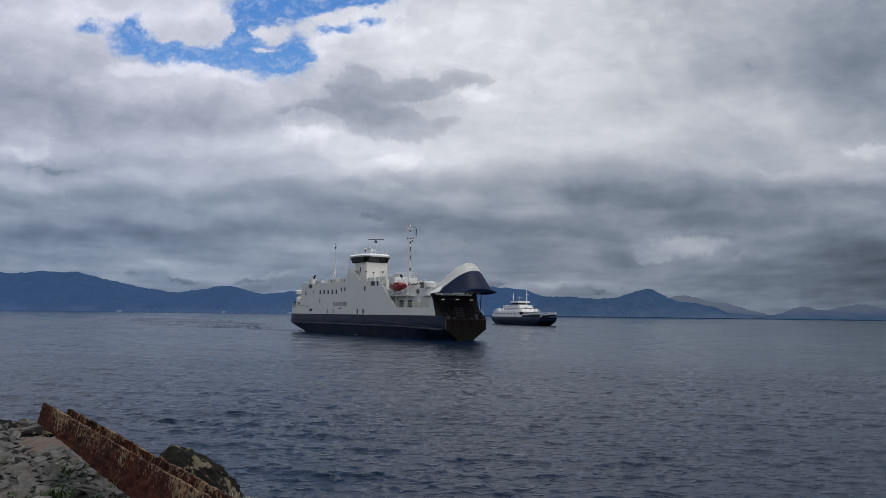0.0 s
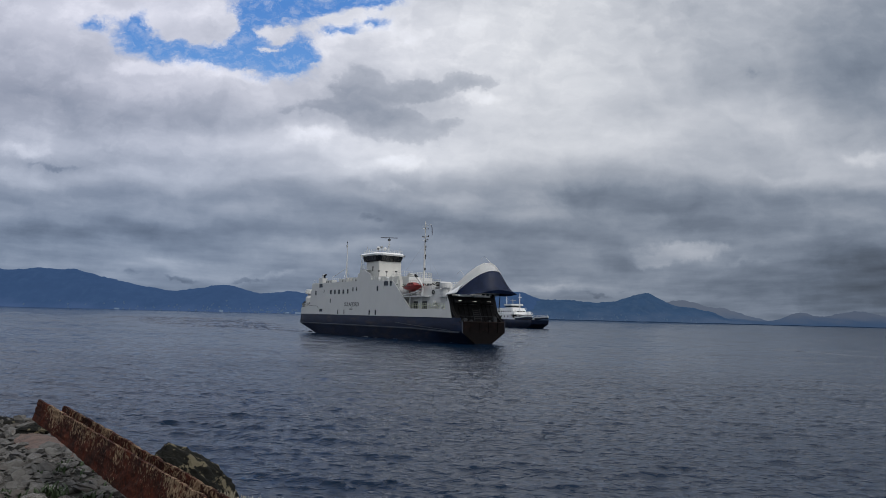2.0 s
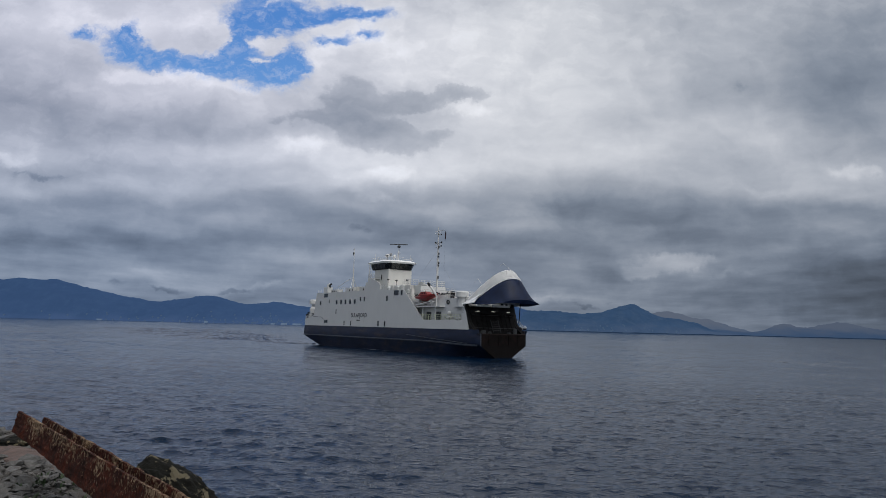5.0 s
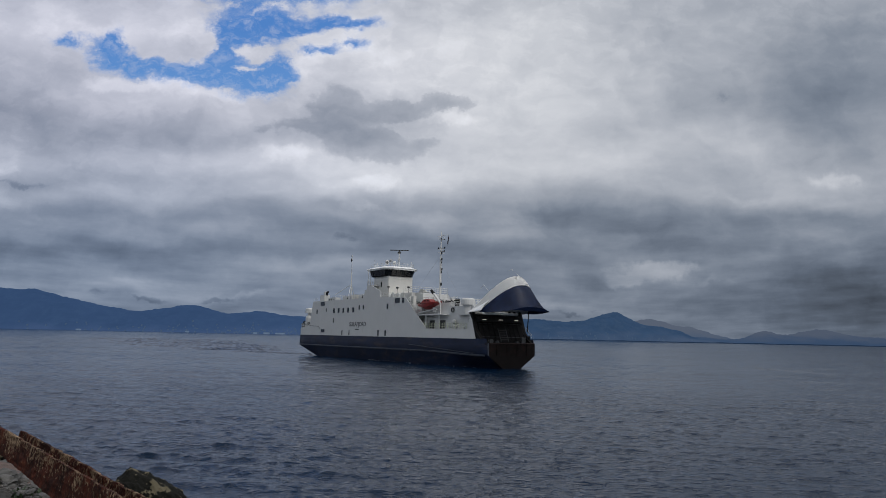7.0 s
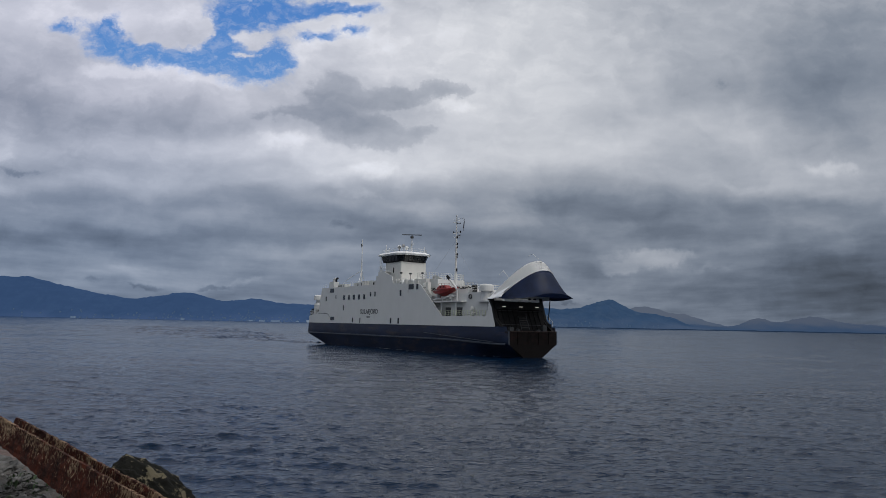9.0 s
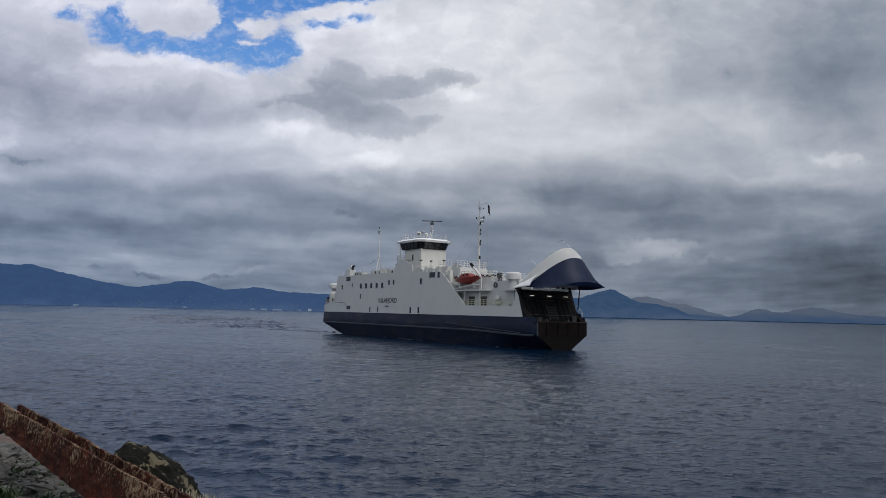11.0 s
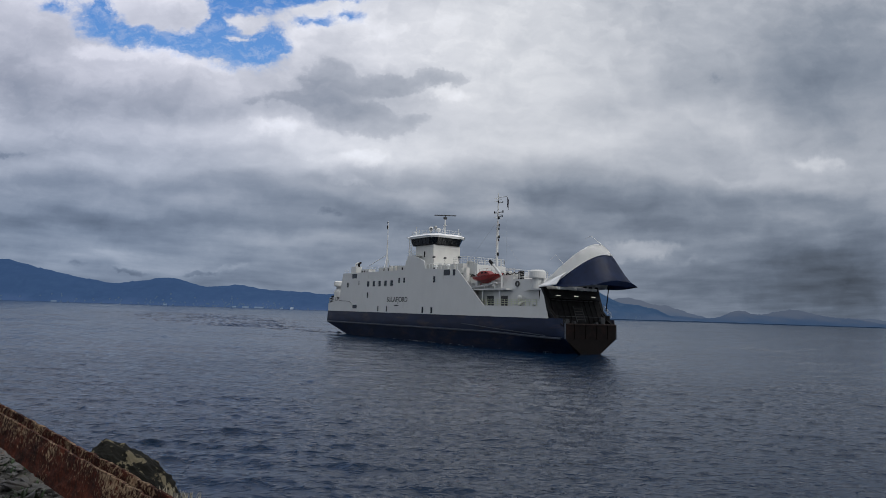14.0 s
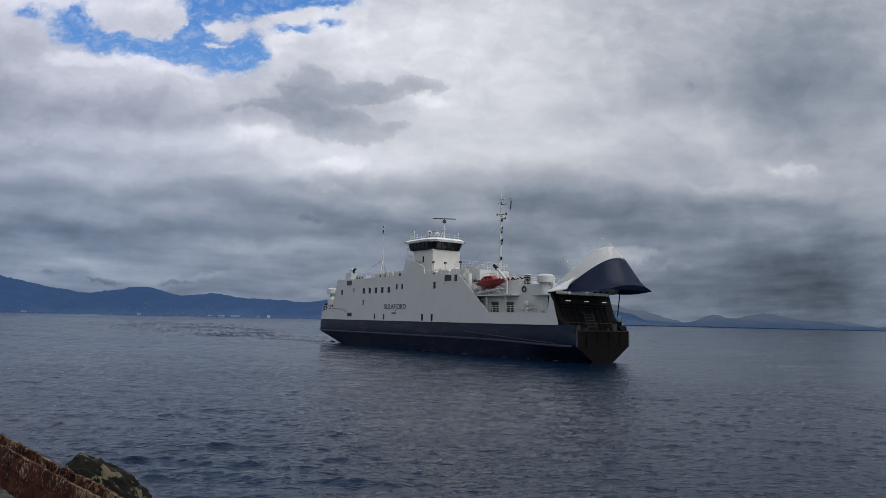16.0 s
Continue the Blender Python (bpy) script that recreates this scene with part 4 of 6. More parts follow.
def ferry_sides(f):
    for side in (-1, 1):
        xs = sorted(set([-46.95 + i * (34.6 + 46.95) / 110 for i in range(111)] + [-44.0, -41.5, -40.0, -39.4, -38.9, -38.5, -8.85, -8.8, -7.2, -6.4, -5.3, -1.5, -1.1, 10.0, 10.6, 18.7, 32.1, 32.5, 32.9, 33.2, 34.6]))
        bm = B()
        rows = [[(x, side * beam_at(x), lerp(5.72, max(5.75, side_profile(x)), k / 6)) for x in xs] for k in range(7)]
        plate(bm, rows, (0, -side * 0.14, 0))
        part("side_wall", bm, WHITE, f, "white painted steel side wall")
        y = side * 7.5
        for i in range(5):
            window_part(f, -25.2 + 2.7 * i, 12.2, 1.1, 1.25, y)
        for x, z, w, h in ((-11.3, 12.75, 0.6, 1.1), (-9.2, 12.75, 0.6, 1.1), (2.4, 12.7, 0.7, 1.3), (-35.6, 12.1, 0.85, 1.2), (-29.9, 12.5, 0.35, 1.0), (-25.4, 9.6, 0.45, 1.3), (-20.2, 6.5, 0.45, 1.2), (-16.3, 6.5, 0.4, 1.2), (-1.6, 6.5, 0.6, 1.3), (1.7, 6.5, 0.6, 1.3), (-31.6, 6.85, 2.3, 0.85), (-32.2, 14.2, 2.5, 1.1), (6.8, 14.3 - 0.35, 2.2, 1.15), (9.2, 13.9, 0.8, 1.2)):
            window_part(f, x, z, w, h, y)
        bm = B()
        rod(bm, (-40.2, y + side * 0.05, 8.25), (-34.5, y + side * 0.05, 8.1), 0.06, n=6)
        rod(bm, (-34.5, y + side * 0.05, 8.1), (-33.2, y + side * 0.05, 7.4), 0.06, n=6)
        part("hand_line", bm, GREY_DARK, f)
    # name on both sides, home port below it as a bar
    for side in (-1, 1):
        cu = bpy.data.curves.new("ship_name", "FONT")
        cu.body, cu.size, cu.align_x, cu.align_y, cu.extrude = "SULAFJORD", 1.0, "CENTER", "CENTER", 0.012
        cu.offset = 0.014
        tmp = bpy.data.objects.new("ship_name", cu)
        me = bpy.data.meshes.new_from_object(tmp)
        bpy.data.objects.remove(tmp)
        wide = max(v.co.x for v in me.vertices) - min(v.co.x for v in me.vertices)
        tall = max(v.co.y for v in me.vertices) - min(v.co.y for v in me.vertices)
        me.transform(Matrix.Diagonal((8.6 / wide, 1.45 / tall, 1, 1)))
        me.materials.clear()
        me.materials.append(LETTER)
        ob = new("ship_name", me)
        ob.parent = f
        ob.matrix_basis = pose(-11.9, side * 7.515, 8.55, 90, 0, 0 if side < 0 else 180)
        ob["label"] = "dark capital letters of the ship's name"
        bm = B()
        box(bm, -13.0, -11.2, side * 7.53 - 0.015, side * 7.53 + 0.015, 7.15, 7.42)
        part("port_name_bar", bm, GREY_DARK, f)


def ferry_houses(f):
    def slab(nm, dims, mt, lab="", bevel=0.0):
        bm = B()
        box(bm, *dims, bevel)
        return part(nm, bm, mt, f, lab)
    slab("top_deck", (-38.5, 10, -7.34, 7.34, 13.6, 13.8), DECK)
    slab("aft_bulkhead", (-38.8, -38.6, -7.3, 7.3, 6.5, 14.9), WHITE)
    slab("aft_deck", (-46.8, 2, -7.0, 7.0, 6.3, 6.5), DECK)
    slab("forward_bulkhead", (9.6, 9.8, -7.3, 7.3, 6.5, 13.6), WHITE)
    for side in (-1, 1):
        y0, y1 = sorted((side * 5.6, side * 6.6))
        slab("gallery_deck", (10, 32.5, y0, y1, 6.3, 6.5), DECK)
        y0, y1 = sorted((side * 5.45 + side * 0.12, side * 5.62 + side * 0.12))
        slab("gallery_wall", (9.8, 32.6, y0, y1, 6.5, 12.3), WHITE)
        y0, y1 = sorted((side * 5.6, side * 7.15))
        slab("boat_deck", (11.5, 24.6, y0, y1, 10.42, 10.66), WHITE)
        y0, y1 = sorted((side * 5.6, side * 6.7))
        slab("winch_platform", (28.6, 33.0, y0, y1, 10.35, 10.6), WHITE)
        for x in (17.4, 22.4):
            bm = B()
            rod(bm, (x, side * 6.75, 6.5), (x, side * 6.75, 10.42), 0.16, n=8)
            part("gallery_post", bm, WHITE, f)
        for x in (18.5, 22.4):
            y0, y1 = sorted((side * 5.74, side * 5.80))
            d = slab("door", (x - 0.95, x + 0.95, y0, y1, 6.5, 9.4), GREY_DARK, "dark doorway in the white wall")
        y0, y1 = sorted((side * 5.74, side * 6.3))
        slab("deck_locker", (28.2, 30.6, y0, y1, 6.5, 7.9), WHITE, bevel=0.08)
        bm = B()
        ball(bm, (27.2, side * 6.3, 9.0), 0.55, 1, 0.7, 1)
        rod(bm, (27.2, side * 6.3, 6.5), (27.2, side * 6.3, 9.0), 0.22)
        rod(bm, (26.3, side * 6.3, 8.0), (28.4, side * 6.3, 8.3), 0.16)
        part("mooring_winch", bm, CREAM, f, "white mooring winch", True)
        bm = B()
        rail(bm, [(14.6, side * 7.25, 7.6), (18.7, side * 7.3, 7.6), (25, side * 7.1, 7.6), (32.0, side * 6.75, 7.6)], 1.15, 0.9, 3, 0.045)
        part("gallery_rail", bm, RAIL, f, "pale yellow-green railing")
        bm = B()
        rail(bm, [(11.6, side * 7.0, 10.66), (14, side * 7.05, 10.66)], 1.05, 0.8)
        part("boat_deck_rail", bm, WHITE, f)
        bm = B()
        rail(bm, [(24.6, side * 5.7, 12.3), (32.5, side * 5.7, 12.3)], 0.5, 0.9, 2)
        part("boat_deck_rail", bm, WHITE, f)
        for x in (26.0, 15.2):
            bm = B()
            bmesh.ops.create_cone(bm, cap_ends=False, segments=20, radius1=0.52, radius2=0.52, depth=0.16, matrix=Matrix.Translation((x, side * 5.86, 11.5)) @ Matrix.Rotation(radians(90), 4, "X"))
            bmesh.ops.solidify(bm, geom=bm.faces[:], thickness=0.2)
            part("life_ring", bm, GREY_DARK if x > 20 else ORANGE, f)
        bm = B()
        box(bm, 12.5, 14.0, side * 6.4 - 0.5, side * 6.4 + 0.5, 10.66, 11.8, 0.1)
        part("raft_box", bm, WHITE, f)
    slab("forward_house", (9.8, 32.6, -5.5, 5.5, 10.2, 12.3), WHITE)
    slab("forward_upper_house", (9.8, 23.0, -4.2, 4.2, 12.3, 13.2), WHITE)
    slab("bridge_house", (-11.6, 8.2, -4.6, 4.6, 13.8, 15.9), CREAM)
    bm = B()
    prism(bm, [(8.2, 13.0), (11.4, 13.0), (11.4, 15.6), (8.2, 15.9)], -3.6, 3.6)
    part("bridge_house_front", bm, WHITE, f)
    bm = B()
    rail(bm, [(4.6, -4.5, 15.9), (8.2, -4.5, 15.9), (11.3, -3.4, 15.6), (11.3, 3.4, 15.6), (8.2, 4.5, 15.9), (0, 4.5, 15.9)], 1.4, 0.9, 3, 0.045)
    part("bridge_front_rail", bm, WHITE, f)
    bm = B()
    rail(bm, [(11.5, -4.1, 13.2), (23, -4.1, 13.2), (23, 4.1, 13.2), (11.5, 4.1, 13.2)], 1.05, 1.2, 2, 0.045)
    part("upper_deck_rail", bm, WHITE, f)
    rng = random.Random(3)
    for i in range(7):
        x = 14.2 + i * 1.25
        bm = B()
        h = rng.uniform(0.5, 1.0)
        box(bm, x - 0.3, x + 0.3, -3.6, -3.0, 13.2, 13.2 + h, 0.08)
        part("deck_box", bm, GREY_DARK if i % 2 else CREAM, f)
    slab("black_locker", (23.5, 24.3, -3.5, -2.8, 12.3, 14.0), BLACK)
    # things on the top deck
    for x0, x1, y0, y1, z1 in ((-36.0, -33.3, -6.6, -5.0, 16.7), (-31.8, -27.6, -6.2, -4.5, 15.9), (-22.8, -9.8, -6.2, -5.9, 16.0), (-18.0, -9.8, -5.5, -1, 16.2)):
        slab("deckhouse", (x0, x1, y0, y1, 13.8, z1), WHITE, bevel=0.05)
    for x, z in ((-33.5, 16.6), (-34.9, 16.6)):
        bm = B()
        rod(bm, (x, -5.8, z), (x, -5.8, z + 0.9), 0.28)
        rod(bm, (x, -5.8, z + 0.8), (x + 0.9, -5.8, z + 1.0), 0.26)
        part("exhaust_pipe", bm, BLACK, f) if x > -34 else part("exhaust_pipe", bm, WHITE, f)
    for x, z in ((-30.9, 15.2), (-29.7, 15.2), (-28.3, 15.1), (-20.4, 15.4), (-18.2, 15.4), (-12.2, 15.4)):
        window_part(f, x, z, 0.55, 0.75, -6.24, BLACK, "port_hole")
    bm = B()
    rail(bm, [(-38.2, -7.2, 15.0), (-36.2, -7.2, 15.0)], 0.9, 0.9, 2)
    part("top_deck_rail", bm, WHITE, f)
    bm = B()
    rail(bm, [(-27.0, -6.9, 14.9), (-9.2, -6.9, 14.9)], 1.25, 1.3, 2, 0.035)
    part("top_deck_rail", bm, WHITE, f)
    for x in (-16.6, -14.8):
        bm = B()
        rod(bm, (x, -6.6, 15.0), (x, -6.6, 16.1), 0.45, n=12)
        part("life_raft_drum", bm, CREAM, f)
    # stern mooring gear
    for x, z, mt in ((-46.1, 8.7, BLACK), (-45.2, 9.3, BLACK), (-44.3, 8.5, GREY_DARK), (-42.3, 9.0, BLACK), (-41.4, 8.6, BLACK)):
        bm = B()
        rod(bm, (x, -6.9, 6.5), (x, -6.9, z), 0.14, n=8)
        rod(bm, (x - 0.42, -6.9, z), (x + 0.42, -6.9, z), 0.26, n=10)
        box(bm, x - 0.3, x + 0.3, -7.1, -6.5, z - 0.9, z - 0.45, 0.08)
        part("stern_winch", bm, mt, f)
    bm = B()
    rail(bm, [(-46.6, -7.1, 7.6), (-41.5, -7.2, 8.0)], 1.3, 0.9, 3, 0.06)
    rail(bm, [(-46.6, -7.1, 7.6), (-46.6, 7.1, 7.6)], 1.0, 0.9, 3, 0.04)
    part("stern_rail", bm, WHITE, f)
    # ventilators
    for x, y, z, r, top in ((31.0, -5.75, 10.6, 1.0, 13.75), (31.0, 5.75, 10.6, 1.0, 13.75), (-43.6, -6.0, 6.5, 0.95, 13.3), (-43.6, 6.0, 6.5, 0.95, 13.3)):
        v = empty("ventilator")
        v.parent = f
        slim = 0.72 if x < 0 else 1.0
        bm = B()
        rod(bm, (x, y, z), (x, y, top - 0.9), r * slim, n=20)
        part("trunk", bm, WHITE, v, "", False)
        if x < 0:
            bm = B()
            rod(bm, (x, y, z), (x, y, 10.6), r * 1.25, n=16)
            rod(bm, (x, y, 10.6), (x, y, 11.2), r * 1.25, r * 0.8, n=16)
            part("housing", bm, WHITE, v)
        bm = B()
        rod(bm, (x, y, top - 1.35), (x, y, top - 0.3), r * 1.42, n=24)
        rod(bm, (x, y, top - 0.3), (x, y, top), r * 1.42, r * 1.05, n=24)
        part("cap", bm, WHITE, v)


def ferry_bridge(f):
    bm = B()
    box(bm, -11.3, -4.15, -3.5, 3.5, 13.8, 20.6, 0.06)
    part("bridge_tower", bm, CREAM, f, "cream painted bridge tower")
    lo = [(-11.9, -3.9), (-5.1, -3.9), (-3.9, -2.9), (-3.9, 2.9), (-5.1, 3.9), (-11.9, 3.9)]
    hi = [(-12.2, -4.45), (-4.5, -4.45), (-3.05, -3.2), (-3.05, 3.2), (-4.5, 4.45), (-12.2, 4.45)]
    bm = B()
    a = [bm.verts.new((x, y, 20.55)) for x, y in lo]
    b = [bm.verts.new((x, y, 22.3)) for x, y in hi]
    bm.faces.new(a[::-1])
    bm.faces.new(b)
    for i in range(6):
        j = (i + 1) % 6
        bm.faces.new((a[i], a[j], b[j], b[i]))
    band = part("bridge_window_band", bm, BLACK, f, "black frame of the outward-leaning bridge windows")
    for i, n in ((0, 5), (1, 1), (2, 5), (3, 1), (4, 5), (5, 4)):
        j = (i + 1) % 6
        for k in range(n):
            q = []
            for e in (k + 0.06, k + 0.94):
                u = e / n
                p0 = Vector((lerp(lo[i][0], lo[j][0], u), lerp(lo[i][1], lo[j][1], u), 20.55))
                p1 = Vector((lerp(hi[i][0], hi[j][0], u), lerp(hi[i][1], hi[j][1], u), 22.3))
                q.append((p0.lerp(p1, 0.10), p0.lerp(p1, 0.90)))
            bm = B()
            c = Vector((-8, 0, 21.4))
            out = ((q[0][0] + q[1][1]) / 2 - c)
            out.z = 0
            out = out.normalized() * 0.035
            plate(bm, [[q[0][0] + out, q[0][1] + out], [q[1][0] + out, q[1][1] + out]], -out * 1.6)
            part("pane", bm, GLASS, band)
    bm = B()
    rl = [(-13.0, -4.9), (-4.2, -4.9), (-2.5, -3.5), (-2.5, 3.5), (-4.2, 4.9), (-13.0, 4.9)]
    for z0, z1, g0, g1 in ((22.1, 22.5, 0.25, 0.0), (22.5, 22.95, 0.0, 0.9)):
        lowr = [bm.verts.new((x + (g0 if x < -8 else -g0), y - math.copysign(g0, y), z0)) for x, y in rl]
        topr = [bm.verts.new((x + (g1 if x < -8 else -g1), y - math.copysign(g1, y), z1)) for x, y in rl]
        bm.faces.new(lowr[::-1])
        bm.faces.new(topr)
        for i in range(6):
            j = (i + 1) % 6
            bm.faces.new((lowr[i], lowr[j], topr[j], topr[i]))
    part("bridge_roof", bm, VISOR_WHITE, f)
    bm = B()
    rail(bm, [(-12.0, -4.1, 22.8), (-4.8, -4.1, 22.8), (-3.4, -2.8, 22.8), (-3.4, 2.8, 22.8), (-4.8, 4.1, 22.8), (-12.0, 4.1, 22.8), (-12.0, -4.1, 22.8)], 0.95, 1.5, 2, 0.035)
    part("roof_rail", bm, WHITE, f)
    # aft starboard wing with its ladder
    for side in (-1, 1):
        bm = B()
        y0, y1 = sorted((side * 3.5, side * 5.2))
        box(bm, -11.9, -8.6, y0, y1, 18.2, 18.35)
        box(bm, -11.9, -8.6, y1 - 0.08 if side > 0 else y0, y1 if side > 0 else y0 + 0.08, 16.9, 18.2)
        part("wing_platform", bm, WHITE, f)
        bm = B()
        rail(bm, [(-11.9, side * 3.6, 18.35), (-11.9, side * 5.1, 18.35), (-8.6, side * 5.1, 18.35)], 1.1, 0.9, 3, 0.035)
        for yy in (4.4, 4.9):
            rod(bm, (-11.6, side * yy, 18.3), (-11.9, side * yy, 22.4), 0.06, n=6)
        for k in range(10):
            rod(bm, (-11.6 - 0.03 * k, side * 4.4, 18.5 + k * 0.4), (-11.6 - 0.03 * k, side * 4.9, 18.5 + k * 0.4), 0.03, n=5)
        part("wing_rail", bm, WHITE, f)
        window_part(f, -7.6, 18.6, 0.5, 1.3, side * 3.5, BLACK, "tower_door")
        window_part(f, -6.6, 14.9, 0.8, 1.0, side * 4.6, BLACK, "house_window")
        window_part(f, -2.0, 14.9, 0.8, 1.0, side * 4.6, BLACK, "house_window")
    # radar mast and roof gear
    rm = empty("radar_mast")
    rm.parent = f
    bm = B()
    rod(bm, (-5.2, 0, 22.8), (-5.2, 0, 26.4), 0.16, 0.12)
    rod(bm, (-5.9, 0.5, 22.8), (-5.2, 0, 25.4), 0.07)
    rod(bm, (-5.9, -0.5, 22.8), (-5.2, 0, 25.4), 0.07)
    box(bm, -5.6, -4.8, -0.3, 0.3, 25.0, 25.1)
    part("column", bm, WHITE, rm)
    bm = B()
    box(bm, -5.5, -4.9, -0.35, 0.35, 26.4, 26.95, 0.08)
    part("gearbox", bm, GREY_DARK, rm)
    bm = B()
    box(bm, -7.6, -2.8, -0.14, 0.14, 27.17, 27.36, 0.05)
    rod(bm, (-5.2, 0, 26.9), (-5.2, 0, 27.2), 0.12)
    sc = part("scanner", bm, GREY_DARK, rm)
    sc.matrix_basis = Matrix.Translation((-5.2, 0, 0)) @ pose(0, 0, 0, 0, 0, 57) @ Matrix.Translation((5.2, 0, 0))
    for x, y, z, r, mt in ((-8.3, -1.6, 24.4, 0.55, WHITE), (-6.5, -1.6, 24.6, 0.42, GREY), (-7.3, -2.2, 24.2, 0.3, GREY_DARK), (-9.4, 1.2, 24.5, 0.5, WHITE)):
        bm = B()
        rod(bm, (x, y, 22.8), (x, y, z), 0.09)
        ball(bm, (x, y, z), r)
        part("antenna_dome", bm, mt, f, "", True)
    for x, y, h in ((-11.4, -3.4, 2.0), (-10.8, -3.0, 1.3), (-4.2, 3.0, 1.5)):
        bm = B()
        rod(bm, (x, y, 22.8), (x, y, 22.8 + h), 0.05, n=5)
        ball(bm, (x, y, 22.8 + h), 0.13)
        part("roof_lamp", bm, WHITE, f)


def ferry_masts(f):
    fm = empty("fore_mast")
    fm.parent = f
    bm = B()
    rod(bm, (13.0, 0, 12.3), (13.0, 0, 23), 0.26, 0.22)
    rod(bm, (13.0, 0, 23), (13.0, 0, 30), 0.17, 0.10)
    part("pole", bm, WHITE, fm)
    for z, x0, x1, y in ((29.0, 13.0, 15.7, 0), (26.0, 11.8, 14.6, 0), (25.2, 13.0, 14.4, 0), (28.4, 12.3, 13.0, 0)):
        bm = B()
        rod(bm, (x0, y, z), (x1, y, z), 0.06, n=6)
        rod(bm, (13.0, -0.9, z - 0.2), (13.0, 0.9, z - 0.2), 0.05, n=6)
        part("yard", bm, WHITE, fm)
    for x, z, r in ((11.9, 26.2, 0.22), (14.5, 26.1, 0.22), (14.3, 25.3, 0.2), (13.35, 25.0, 0.26), (13.45, 23.5, 0.24), (13.4, 22.8, 0.2), (13.5, 21.2, 0.26), (13.4, 20.6, 0.2), (13.3, 17.8, 0.32), (13.1, 28.3, 0.16), (14.4, 28.0, 0.14)):
        bm = B()
        rod(bm, (x, 0, z - r), (x, 0, z + r), r * 0.55, n=8)
        rod(bm, (13.0, 0, z), (x, 0, z), 0.05, n=5)
        part("navigation_light", bm, BLACK, fm)
    bm = B()
    for k in range(24):
        rod(bm, (12.75, -0.2, 14.5 + k * 0.4), (12.75, 0.2, 14.5 + k * 0.4), 0.025, n=4)
    part("rungs", bm, WHITE, fm)
    bm = B()
    rod(bm, (15.7, 0, 29.0), (15.9, 0, 14.0), 0.01, n=4)
    for a, b in (((13, 0, 24.5), (8.6, -3.2, 16.8)), ((13, 0, 24.5), (8.6, 3.2, 16.8)), ((13, 0, 23), (22, 0, 13.2))):
        rod(bm, a, b, 0.016, n=4)
    part("stay", bm, GREY, fm)
    am = empty("aft_mast")
    am.parent = f
    bm = B()
    rod(bm, (-26.5, -2, 13.8), (-26.5, -2, 22), 0.2, 0.16)
    rod(bm, (-26.5, -2, 22), (-26.5, -2, 27.8), 0.12, 0.06)
    part("pole", bm, WHITE, am)
    for z, r in ((26.4, 0.3), (26.0, 0.22), (27.4, 0.18)):
        bm = B()
        rod(bm, (-26.7, -2, z - r), (-26.7, -2, z + r), r * 0.8)
        part("navigation_light", bm, BLACK, am)
    bm = B()
    for a in ((-31.0, -4.5, 16.8), (-23.5, -4.5, 15.5), (-29.5, 1.5, 14)):
        rod(bm, a, (-26.5, -2, 19.6), 0.07, n=5)
    part("stay", bm, WHITE, am)
    # flag on the fore mast's gaff, folded by the wind
    bm = B()
    rows = []
    for i in range(9):
        rows.append([(0.085 * i * (1 - 0.04 * i), 0.05 * math.sin(i * 1.2 + k), -0.15 - 0.62 * k - 0.10 * i) for k in (0, 1, 2, 3)])
    plate(bm, rows, (0, 0.02, 0))
    fl = part("flag", bm, FLAG, f, "small dark flag on the gaff")
    fl.matrix_basis = pose(15.7, 0, 29.0)
    return fl


